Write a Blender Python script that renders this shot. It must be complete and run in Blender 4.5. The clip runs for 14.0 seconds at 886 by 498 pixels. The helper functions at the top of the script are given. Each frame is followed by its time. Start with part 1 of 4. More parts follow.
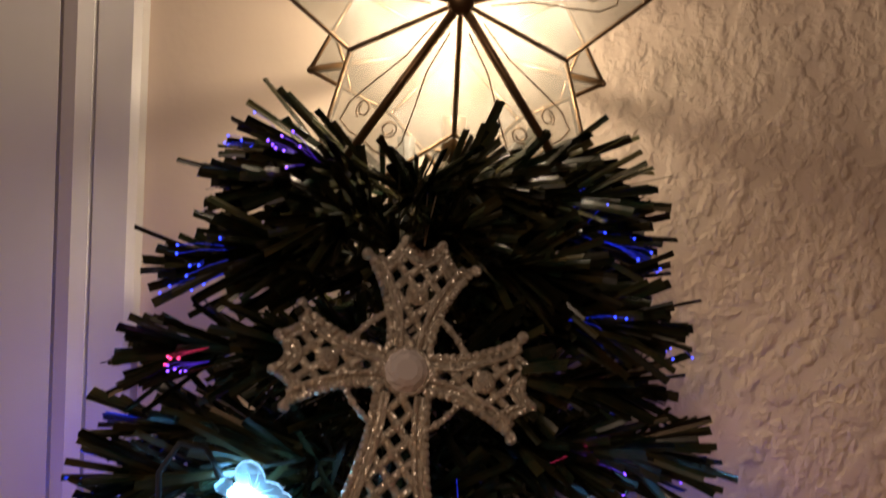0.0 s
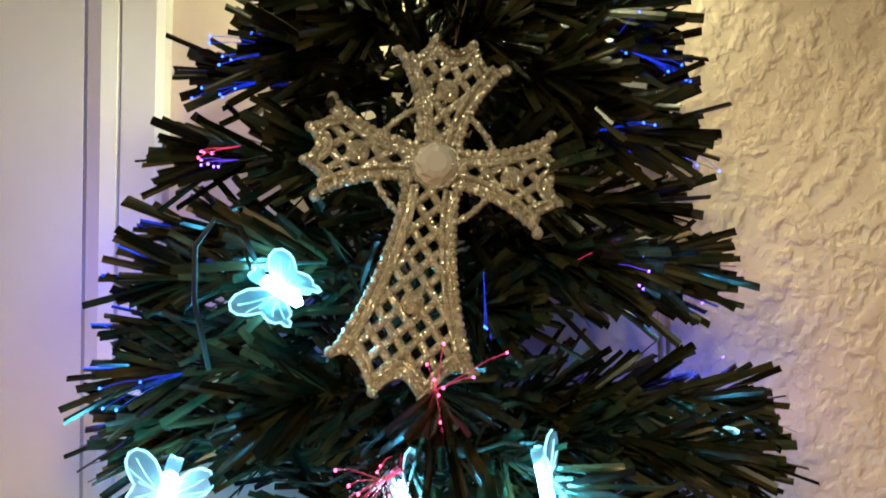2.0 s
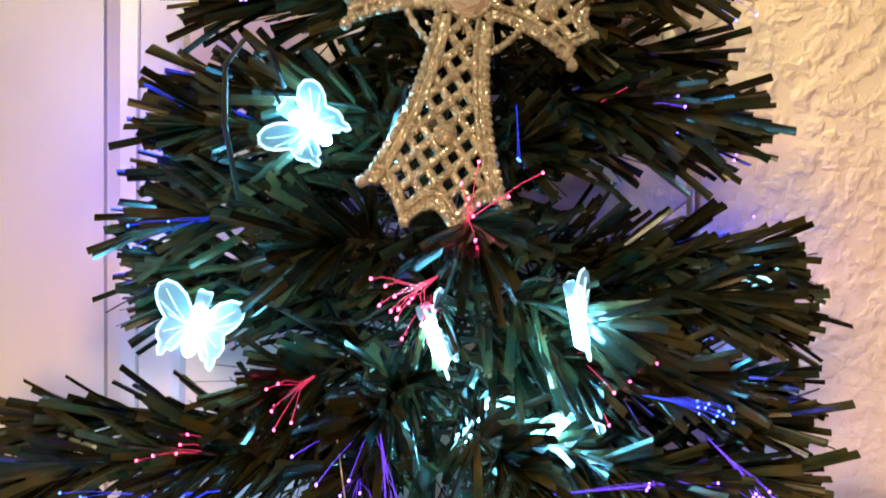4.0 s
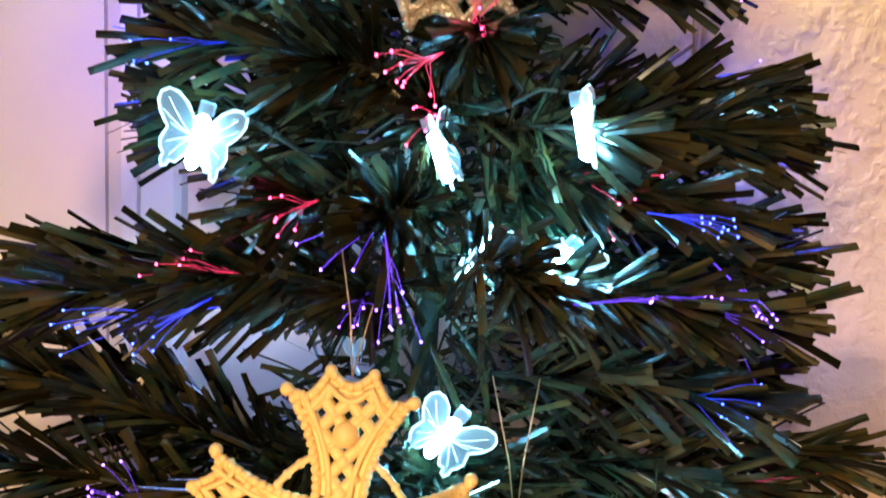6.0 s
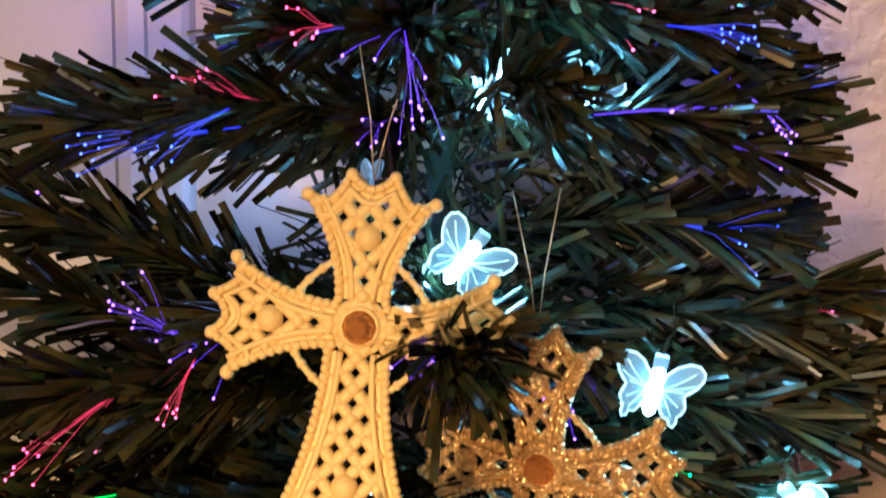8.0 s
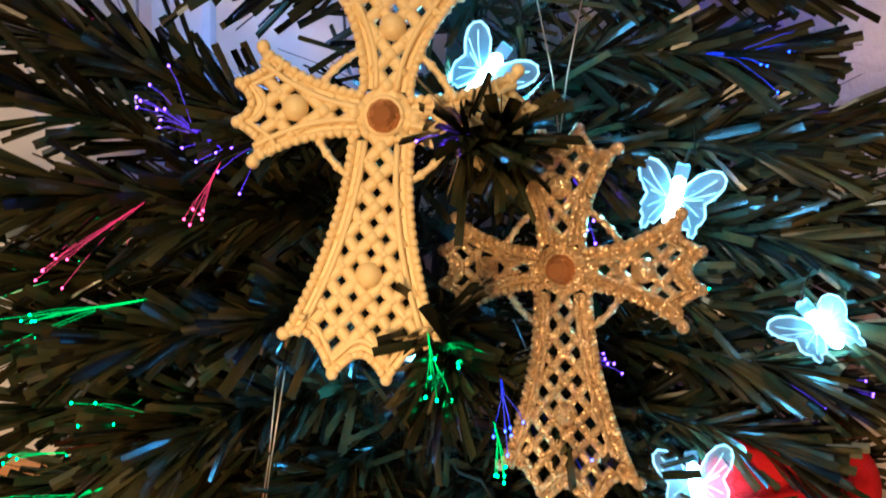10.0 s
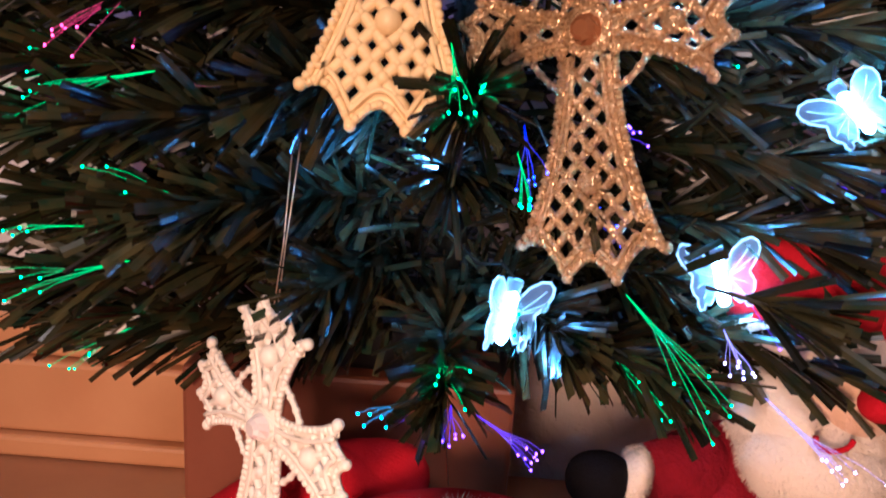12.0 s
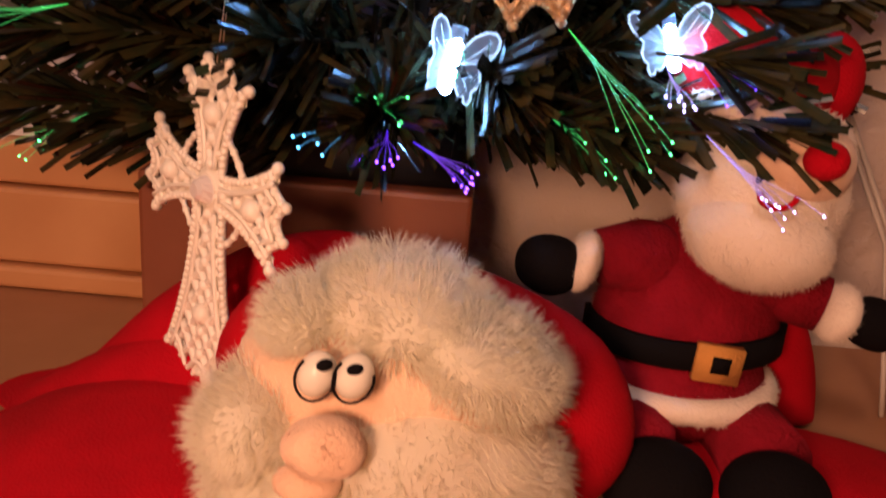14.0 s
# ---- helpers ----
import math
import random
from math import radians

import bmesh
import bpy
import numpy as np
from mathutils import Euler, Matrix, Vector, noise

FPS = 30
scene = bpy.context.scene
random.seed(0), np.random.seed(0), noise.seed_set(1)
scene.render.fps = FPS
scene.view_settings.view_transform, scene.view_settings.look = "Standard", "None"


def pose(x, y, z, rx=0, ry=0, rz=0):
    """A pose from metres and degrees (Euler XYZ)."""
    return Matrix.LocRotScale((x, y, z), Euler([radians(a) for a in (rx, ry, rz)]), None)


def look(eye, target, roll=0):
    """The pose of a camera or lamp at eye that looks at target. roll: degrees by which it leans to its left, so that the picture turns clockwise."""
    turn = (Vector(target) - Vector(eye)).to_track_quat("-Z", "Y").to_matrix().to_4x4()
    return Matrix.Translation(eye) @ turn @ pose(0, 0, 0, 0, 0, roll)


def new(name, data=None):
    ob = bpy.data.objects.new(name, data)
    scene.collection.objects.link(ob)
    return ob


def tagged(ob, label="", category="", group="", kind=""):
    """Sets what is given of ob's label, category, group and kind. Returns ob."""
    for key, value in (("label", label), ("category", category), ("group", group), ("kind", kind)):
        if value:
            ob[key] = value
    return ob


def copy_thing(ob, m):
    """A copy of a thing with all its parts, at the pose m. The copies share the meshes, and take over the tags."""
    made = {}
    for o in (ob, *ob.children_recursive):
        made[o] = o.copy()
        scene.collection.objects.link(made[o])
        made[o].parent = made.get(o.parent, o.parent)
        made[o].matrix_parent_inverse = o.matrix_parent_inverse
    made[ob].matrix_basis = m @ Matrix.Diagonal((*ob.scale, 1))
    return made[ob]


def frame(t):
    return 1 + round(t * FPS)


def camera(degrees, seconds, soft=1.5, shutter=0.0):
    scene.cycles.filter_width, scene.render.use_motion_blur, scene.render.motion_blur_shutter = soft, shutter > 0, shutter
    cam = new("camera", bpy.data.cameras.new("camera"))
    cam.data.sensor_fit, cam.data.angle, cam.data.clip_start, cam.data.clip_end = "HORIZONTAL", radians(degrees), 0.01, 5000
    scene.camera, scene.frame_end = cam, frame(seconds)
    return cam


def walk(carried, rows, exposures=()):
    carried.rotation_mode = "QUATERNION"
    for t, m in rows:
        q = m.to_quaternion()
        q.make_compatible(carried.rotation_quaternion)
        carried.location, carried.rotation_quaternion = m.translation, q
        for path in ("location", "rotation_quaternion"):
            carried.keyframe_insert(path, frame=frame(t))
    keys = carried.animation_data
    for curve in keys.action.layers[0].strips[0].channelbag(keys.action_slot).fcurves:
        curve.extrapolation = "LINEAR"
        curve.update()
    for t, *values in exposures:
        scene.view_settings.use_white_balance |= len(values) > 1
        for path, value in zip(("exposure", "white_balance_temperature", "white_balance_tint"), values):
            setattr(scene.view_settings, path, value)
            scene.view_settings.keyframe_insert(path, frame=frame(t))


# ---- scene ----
# ---------------------------------------------------------------- camera
cam = camera(54.4, 14.0, soft=1.7, shutter=0.5)
METRES, EYE, TILT, LEAN, TURN = 0.5, 0.75, -2.0, -2.7, 0.0
ROWS = [
    (0.0, 0.0, 0.0, 0.0, 0.0, 0.0, 0.0),
    (0.5, -0.0037, -0.0013, -0.0222, 0.35, -2.14, -0.14),
    (1.0, -0.0102, -0.0016, -0.045, 0.73, -2.14, -0.52),
    (1.5, -0.0093, -0.007, -0.078, 0.98, -4.71, -0.78),
    (2.0, -0.0077, -0.012, -0.1112, 1.28, -4.66, -0.79),
    (2.5, -0.0129, -0.0131, -0.1334, 1.45, -5.74, -0.67),
    (5.0, -0.0289, -0.0198, -0.2779, 2.0, -7.75, -1.22),
    (5.5, -0.0285, -0.0265, -0.3101, 1.87, -8.24, -1.2),
    (6.0, -0.0269, -0.0286, -0.3472, 1.82, -9.12, -1.33),
    (6.5, -0.0258, -0.0302, -0.3767, 1.67, -9.58, -1.47),
    (7.0, -0.0376, -0.0315, -0.4089, 1.52, -9.55, -1.44),
    (7.5, -0.0457, -0.0408, -0.4439, 1.31, -9.44, -0.87),
    (8.0, -0.044, -0.0485, -0.4801, 1.39, -10.68, -0.68),
    (10.5, -0.0549, -0.0901, -0.6604, 2.28, -12.53, -0.76),
    (11.0, -0.0626, -0.0936, -0.7044, 2.47, -12.93, -0.72),
    (11.5, -0.0613, -0.0963, -0.7542, 2.61, -12.01, -0.84),
    (12.0, -0.0593, -0.1026, -0.7977, 2.6, -13.54, -0.93),
    (12.5, -0.0556, -0.1052, -0.8389, 2.89, -13.64, -1.34),
    (13.0, -0.0354, -0.1137, -0.8841, 2.78, -14.63, -1.59),
    (13.5, -0.0238, -0.1236, -0.9218, 2.65, -15.34, -1.69),
    (14.0, -0.0084, -0.1387, -0.9704, 2.6, -16.11, -1.78),
]

EXPOSURES = [(0.0, 0.0, 5950, 14), (1.0, 0.08, 5850, 4), (1.5, 0.74, 5550, -14), (2.5, 1.70, 5800, -28), (5.0, 1.95, 6250, -4), (6.5, 1.84, 6400, -6), (8.0, 1.45, 6050, -6), (10.5, 1.34, 4950, -8), (12.5, 1.18, 4700, 34), (13.5, 0.76, 5700, 42), (14.0, 0.70, 6100, 38)]
walk(cam, [(t, pose(0, 0, EYE, TILT, LEAN, TURN) @ pose(METRES * x, METRES * y, METRES * z, 90 + pitch, roll, yaw)) for t, x, y, z, yaw, pitch, roll in ROWS], EXPOSURES)

FLOOR = 0.03          # height of the wooden top on which everything stands
WALL = 0.50           # the wall behind the tree
AXIS = Vector((-0.02, 0.43, 0))

# ---------------------------------------------------------------- light
world = bpy.data.worlds.new("world")
scene.world = world
world.use_nodes = True
world.node_tree.nodes["Background"].inputs[0].default_value = (0.9, 0.6, 0.4, 1)
world.node_tree.nodes["Background"].inputs[1].default_value = 0.013


def lamp(name, kind, power, colour, m, size=0.02, size_y=None):
    data = bpy.data.lights.new(name, kind)
    data.energy, data.color = power, colour
    if kind == "AREA":
        data.shape, data.size, data.size_y = "RECTANGLE", size, size_y or size
    else:
        data.shadow_soft_size = size
    ob = new(name, data)
    ob.matrix_world = m
    return ob


lamp("star_bulb", "POINT", 3.0, (1.0, 0.78, 0.50), pose(0.003, 0.428, 0.845), 0.010)
lamp("room_lamp", "AREA", 8.2, (1.0, 0.70, 0.46), look((-0.45, -1.3, 1.9), (0, 0.4, 0.3)), 0.35)
# unseen warm fill from the front left, added to brighten the dolls
lamp("front_fill_lamp", "AREA", 0.92, (1.0, 0.53, 0.24), look((-0.17, -0.43, 0.36), (0.05, 0.32, 0.06)), 0.14).data.spread = radians(95)
# unseen string lights at the back of the tree, close to the wall: lamps without fixtures
# west: added blue fill for the wall, no string light sits here
lamp("wall_fill_west", "POINT", 0.13, (0.012, 0.045, 1.0), pose(-0.175, 0.395, 0.600), 0.02)
lamp("string_lamp_east", "POINT", 0.07, (0.08, 0.09, 1.0), pose(0.150, 0.435, 0.560), 0.02)
lamp("string_lamp_low_east", "POINT", 0.030, (0.25, 0.32, 1.0), pose(0.225, 0.435, 0.44), 0.02)
lamp("string_lamp_low_west", "POINT", 0.06, (0.30, 0.42, 1.0), pose(-0.13, 0.445, 0.42), 0.02)

# ---------------------------------------------------------------- materials


def material(name, base, rough=0.6, metal=0.0, second=None, scale=40.0, bump=0.0, bump_scale=200.0, vary=0.0, sheen=0.0, spec=0.5, coat=0.0):
    m = bpy.data.materials.new(name)
    m.use_nodes = True
    nt = m.node_tree
    p = nt.nodes["Principled BSDF"]
    p.inputs["Roughness"].default_value = rough
    p.inputs["Metallic"].default_value = metal
    p.inputs["Specular IOR Level"].default_value = spec
    p.inputs["Sheen Weight"].default_value = sheen
    p.inputs["Coat Weight"].default_value = coat
    co = nt.nodes.new("ShaderNodeTexCoord")
    big = nt.nodes.new("ShaderNodeTexNoise")
    big.inputs["Scale"].default_value = scale
    big.inputs["Detail"].default_value = 6
    nt.links.new(co.outputs["Object"], big.inputs["Vector"])
    ramp = nt.nodes.new("ShaderNodeMapRange")
    ramp.inputs["From Min"].default_value, ramp.inputs["From Max"].default_value = 0.3, 0.7
    nt.links.new(big.outputs["Fac"], ramp.inputs["Value"])
    mix = nt.nodes.new("ShaderNodeMix")
    mix.data_type = "RGBA"
    mix.inputs["A"].default_value = (*base, 1)
    mix.inputs["B"].default_value = (*(second or [c * 0.82 for c in base]), 1)
    nt.links.new(ramp.outputs["Result"], mix.inputs["Factor"])
    colour = mix.outputs["Result"]
    if vary:
        geo = nt.nodes.new("ShaderNodeNewGeometry")
        hsv = nt.nodes.new("ShaderNodeHueSaturation")
        span = nt.nodes.new("ShaderNodeMapRange")
        span.inputs["To Min"].default_value, span.inputs["To Max"].default_value = 1 - vary, 1 + vary
        nt.links.new(geo.outputs["Random Per Island"], span.inputs["Value"])
        nt.links.new(span.outputs["Result"], hsv.inputs["Value"])
        nt.links.new(colour, hsv.inputs["Color"])
        colour = hsv.outputs["Color"]
    nt.links.new(colour, p.inputs["Base Color"])
    if bump:
        fine = nt.nodes.new("ShaderNodeTexNoise")
        fine.inputs["Scale"].default_value = bump_scale
        fine.inputs["Detail"].default_value = 5
        nt.links.new(co.outputs["Object"], fine.inputs["Vector"])
        b = nt.nodes.new("ShaderNodeBump")
        b.inputs["Strength"].default_value = bump
        b.inputs["Distance"].default_value = 0.002
        nt.links.new(fine.outputs["Fac"], b.inputs["Height"])
        nt.links.new(b.outputs["Normal"], p.inputs["Normal"])
    return m


def plaster(name):
    """Warm white hand-trowelled plaster with raised flat blobs and pits."""
    m = material(name, (0.66, 0.535, 0.42), 0.75, second=(0.58, 0.465, 0.36), scale=9)
    nt = m.node_tree
    p = nt.nodes["Principled BSDF"]
    co = nt.nodes["Texture Coordinate"]
    blob = nt.nodes.new("ShaderNodeTexNoise")
    blob.inputs["Scale"].default_value, blob.inputs["Detail"].default_value, blob.inputs["Distortion"].default_value = 105, 3, 0.15
    step = nt.nodes.new("ShaderNodeMapRange")
    step.interpolation_type = "SMOOTHSTEP"
    step.inputs["From Min"].default_value, step.inputs["From Max"].default_value = 0.36, 0.68
    fine = nt.nodes.new("ShaderNodeTexNoise")
    fine.inputs["Scale"].default_value, fine.inputs["Detail"].default_value = 260, 4
    add = nt.nodes.new("ShaderNodeMath")
    add.operation = "MULTIPLY_ADD"
    add.inputs[1].default_value = 0.25
    b = nt.nodes.new("ShaderNodeBump")
    b.inputs["Strength"].default_value, b.inputs["Distance"].default_value = 0.48, 0.0022
    nt.links.new(co.outputs["Object"], blob.inputs["Vector"])
    nt.links.new(co.outputs["Object"], fine.inputs["Vector"])
    nt.links.new(blob.outputs["Fac"], step.inputs["Value"])
    nt.links.new(fine.outputs["Fac"], add.inputs[0])
    nt.links.new(step.outputs["Result"], add.inputs[2])
    nt.links.new(add.outputs["Value"], b.inputs["Height"])
    nt.links.new(b.outputs["Normal"], p.inputs["Normal"])
    return m


def glitter(name, base, dark):
    """Plastic covered with fine metal flakes that catch the light one by one."""
    m = material(name, base, 0.26, 0.62, second=dark, scale=300)
    nt = m.node_tree
    p = nt.nodes["Principled BSDF"]
    co = nt.nodes["Texture Coordinate"]
    v = nt.nodes.new("ShaderNodeTexVoronoi")
    v.inputs["Scale"].default_value = 2000
    nt.links.new(co.outputs["Object"], v.inputs["Vector"])
    sub = nt.nodes.new("ShaderNodeVectorMath")
    sub.operation = "SUBTRACT"
    sub.inputs[1].default_value = (0.5, 0.5, 0.5)
    mul = nt.nodes.new("ShaderNodeVectorMath")
    mul.operation = "SCALE"
    mul.inputs["Scale"].default_value = 1.55
    geo = nt.nodes.new("ShaderNodeNewGeometry")
    add = nt.nodes.new("ShaderNodeVectorMath")
    nor = nt.nodes.new("ShaderNodeVectorMath")
    nor.operation = "NORMALIZE"
    nt.links.new(v.outputs["Color"], sub.inputs[0])
    nt.links.new(sub.outputs[0], mul.inputs[0])
    nt.links.new(mul.outputs[0], add.inputs[0])
    nt.links.new(geo.outputs["Normal"], add.inputs[1])
    nt.links.new(add.outputs[0], nor.inputs[0])
    nt.links.new(nor.outputs[0], p.inputs["Normal"])
    return m


def glow(name, colour, strength):
    m = bpy.data.materials.new(name)
    m.use_nodes = True
    p = m.node_tree.nodes["Principled BSDF"]
    p.inputs["Base Color"].default_value = (*[0.3 + 0.5 * c for c in colour], 1)
    p.inputs["Roughness"].default_value = 0.3
    p.inputs["Emission Color"].default_value = (*colour, 1)
    p.inputs["Emission Strength"].default_value = strength
    return m


def clear(name, colour, rough, glow_colour=None, strength=0.0, weight=0.9):
    m = bpy.data.materials.new(name)
    m.use_nodes = True
    p = m.node_tree.nodes["Principled BSDF"]
    p.inputs["Base Color"].default_value = (*colour, 1)
    p.inputs["Transmission Weight"].default_value = weight
    p.inputs["Roughness"].default_value = rough
    p.inputs["IOR"].default_value = 1.3
    if glow_colour:
        p.inputs["Emission Color"].default_value = (*glow_colour, 1)
        p.inputs["Emission Strength"].default_value = strength
    return m


def shell_material(name):
    """Thin translucent shell panes with cloudy milky patches."""
    m = bpy.data.materials.new(name)
    m.use_nodes = True
    nt = m.node_tree
    out = nt.nodes["Material Output"]
    p = nt.nodes["Principled BSDF"]
    p.inputs["Roughness"].default_value = 0.35
    tr = nt.nodes.new("ShaderNodeBsdfTranslucent")
    mix = nt.nodes.new("ShaderNodeMixShader")
    mix.inputs[0].default_value = 0.72
    n = nt.nodes.new("ShaderNodeTexNoise")
    n.inputs["Scale"].default_value, n.inputs["Detail"].default_value = 28, 5
    co = nt.nodes.new("ShaderNodeTexCoord")
    nt.links.new(co.outputs["Object"], n.inputs["Vector"])
    ramp = nt.nodes.new("ShaderNodeValToRGB")
    ramp.color_ramp.elements[0].position, ramp.color_ramp.elements[0].color = 0.35, (0.085, 0.074, 0.056, 1)
    ramp.color_ramp.elements[1].position, ramp.color_ramp.elements[1].color = 0.65, (0.15, 0.137, 0.117, 1)
    nt.links.new(n.outputs["Fac"], ramp.inputs[0])
    nt.links.new(ramp.outputs[0], tr.inputs[0])
    nt.links.new(ramp.outputs[0], p.inputs["Base Color"])
    nt.links.new(p.outputs[0], mix.inputs[1])
    nt.links.new(tr.outputs[0], mix.inputs[2])
    thin = nt.nodes.new("ShaderNodeBsdfTransparent")
    last = nt.nodes.new("ShaderNodeMixShader")
    last.inputs[0].default_value = 0.55
    nt.links.new(mix.outputs[0], last.inputs[1])
    nt.links.new(thin.outputs[0], last.inputs[2])
    nt.links.new(last.outputs[0], out.inputs[0])
    return m


PLASTER = plaster("rough_plaster")
SMOOTH = material("smooth_wall_paint", (0.70, 0.58, 0.45), 0.6, second=(0.64, 0.52, 0.40), scale=6, bump=0.15, bump_scale=120)
WHITE = material("white_gloss_paint", (0.76, 0.73, 0.70), 0.35, second=(0.70, 0.67, 0.63), scale=14, bump=0.08, bump_scale=60)
WOOD = material("orange_wood", (0.42, 0.20, 0.085), 0.45, second=(0.34, 0.15, 0.06), scale=12, bump=0.1, bump_scale=90)
REDWOOD = material("red_brown_wood", (0.27, 0.085, 0.035), 0.5, second=(0.21, 0.06, 0.025), scale=14, bump=0.15, bump_scale=110)
PINE = material("varnished_pine", (0.68, 0.35, 0.14), 0.4, second=(0.58, 0.27, 0.10), scale=10, bump=0.1, bump_scale=90)
CEIL = material("ceiling_paint", (0.7, 0.66, 0.6), 0.8, scale=5)
# brown tone and wide spread also paint in warm-lit and shaded needles
NEEDLE = material("green_foil_needles", (0.006, 0.020, 0.012), 0.25, second=(0.046, 0.034, 0.011), scale=60, vary=0.85, spec=0.36)
STEM = material("dark_wire_stem", (0.03, 0.035, 0.025), 0.7)
BLACK = material("black_plastic", (0.006, 0.006, 0.007), 0.45, spec=0.25)
CORD = material("clear_pvc_cord", (0.55, 0.50, 0.42), 0.35, second=(0.5, 0.44, 0.36), scale=30)
WIRE = material("dark_green_wire", (0.015, 0.02, 0.015), 0.5)
SILVER = glitter("silver_gold_glitter", (0.88, 0.83, 0.74), (0.62, 0.57, 0.48))
GOLD = glitter("gold_glitter", (0.86, 0.62, 0.34), (0.58, 0.38, 0.18))
YELLOW = material("pale_yellow_plastic", (0.84, 0.64, 0.31), 0.42, second=(0.79, 0.58, 0.27), scale=60, bump=0.1, bump_scale=500)
CREAM = material("cream_white_plastic", (0.88, 0.84, 0.76), 0.3, second=(0.83, 0.77, 0.66), scale=60, bump=0.1, bump_scale=500)
GEM_CLEAR = clear("clear_cut_gem", (0.96, 0.92, 0.94), 0.0, weight=0.0)
GEM_AMBER = clear("amber_cut_gem", (0.56, 0.24, 0.09), 0.0, weight=0.35)
for gem in (GEM_AMBER, GEM_CLEAR):
    # foil-backed cut stones
    gem.node_tree.nodes["Principled BSDF"].inputs["Metallic"].default_value = 0.35
    gem.node_tree.nodes["Principled BSDF"].inputs["Roughness"].default_value = 0.06
STRING = material("metallic_cord", (0.65, 0.52, 0.36), 0.35, 0.7, scale=900)
BRASS = material("dark_brass_wire", (0.17, 0.10, 0.045), 0.4, 0.8, second=(0.10, 0.06, 0.03), scale=90)
SHELL = shell_material("shell_pane")
LED = glow("led_body_glow", (0.22, 0.61, 1.0), 72.0)
# emission in wing and rim stands in for light carried from the LED
WING = clear("frosted_wing_with_glow", (0.86, 0.94, 1.0), 0.40, (0.30, 0.58, 1.0), 0.040, 0.95)
RIM = clear("acrylic_rim_with_glow", (0.8, 0.95, 1.0), 0.25, (0.48, 0.77, 1.0), 0.36)
RED = material("red_felt", (0.52, 0.006, 0.008), 0.95, second=(0.40, 0.004, 0.006), scale=25, bump=0.5, bump_scale=700, spec=0.15)
PLUSH = material("dark_red_plush", (0.27, 0.008, 0.016), 0.95, second=(0.19, 0.005, 0.010), scale=60, bump=0.9, bump_scale=450, spec=0.15)
FUR = material("white_fur", (1.0, 0.97, 0.85), 0.8, second=(0.98, 0.94, 0.80), scale=50, vary=0.05, sheen=0.2)
thin = FUR.node_tree.nodes.new("ShaderNodeBsdfTranslucent")
thin.inputs["Color"].default_value = (0.99, 0.97, 0.86, 1)
both = FUR.node_tree.nodes.new("ShaderNodeMixShader")
both.inputs["Fac"].default_value = 0.55
FUR.node_tree.links.new(FUR.node_tree.nodes["Principled BSDF"].outputs["BSDF"], both.inputs[1])
FUR.node_tree.links.new(thin.outputs["BSDF"], both.inputs[2])
FUR.node_tree.links.new(both.outputs["Shader"], FUR.node_tree.nodes["Material Output"].inputs["Surface"])
SKIN = material("peach_fleece", (0.80, 0.56, 0.38), 0.9, second=(0.74, 0.48, 0.31), scale=40, bump=0.5, bump_scale=600, sheen=0.3)
FLEECE = material("white_fleece", (0.80, 0.70, 0.58), 0.9, second=(0.74, 0.62, 0.5), scale=40, bump=0.6, bump_scale=500, sheen=0.3)
FELT = material("black_felt", (0.006, 0.005, 0.006), 0.9, spec=0.08, bump=0.4, bump_scale=600)
EYE_WHITE = material("white_glossy_eye", (0.82, 0.78, 0.68), 0.18)
ORANGE = material("orange_felt", (0.62, 0.27, 0.045), 0.85, bump=0.4, bump_scale=600)

# ---------------------------------------------------------------- mesh helpers


def add_tube(V, F, pts, r, n=6, taper=1.0):
    """A tube along pts appended to the lists V and F."""
    base = len(V)
    pts = [Vector(p) for p in pts]
    for i, p in enumerate(pts):
        d = (pts[min(i + 1, len(pts) - 1)] - pts[max(i - 1, 0)])
        d = d.normalized() if d.length > 1e-9 else Vector((0, 0, 1))
        a = d.orthogonal().normalized() if abs(d.y) > 0.95 else d.cross(Vector((0, 1, 0))).normalized()
        b = d.cross(a)
        rr = r * (1 + (taper - 1) * i / max(1, len(pts) - 1))
        for k in range(n):
            w = 2 * math.pi * k / n
            V.append(p + a * (rr * math.cos(w)) + b * (rr * math.sin(w)))
    for i in range(len(pts) - 1):
        for k in range(n):
            F.append((base + i * n + k, base + i * n + (k + 1) % n, base + (i + 1) * n + (k + 1) % n, base + (i + 1) * n + k))
    F.append(tuple(base + k for k in reversed(range(n))))
    F.append(tuple(base + (len(pts) - 1) * n + k for k in range(n)))


def unit_ball(rings, segs):
    V = [Vector((0, 0, 1))]
    for i in range(1, rings):
        a = math.pi * i / rings
        V += [Vector((math.sin(a) * math.cos(2 * math.pi * k / segs), math.sin(a) * math.sin(2 * math.pi * k / segs), math.cos(a))) for k in range(segs)]
    V.append(Vector((0, 0, -1)))
    F = [(0, 1 + k, 1 + (k + 1) % segs) for k in range(segs)]
    for i in range(rings - 2):
        o = 1 + i * segs
        F += [(o + k, o + segs + k, o + segs + (k + 1) % segs, o + (k + 1) % segs) for k in range(segs)]
    o = 1 + (rings - 2) * segs
    F += [(o + k, len(V) - 1, o + (k + 1) % segs) for k in range(segs)]
    return V, F


SMALL_BALL = unit_ball(4, 7)
BALL = unit_ball(8, 14)
FINE_BALL = unit_ball(22, 36)


def add_ball(V, F, c, r, ball=None):
    vs, fs = ball or SMALL_BALL
    base = len(V)
    r = Vector(r) if hasattr(r, "__len__") else Vector((r, r, r))
    c = Vector(c)
    V += [Vector((c.x + v.x * r.x, c.y + v.y * r.y, c.z + v.z * r.z)) for v in vs]
    F += [tuple(base + i for i in f) for f in fs]


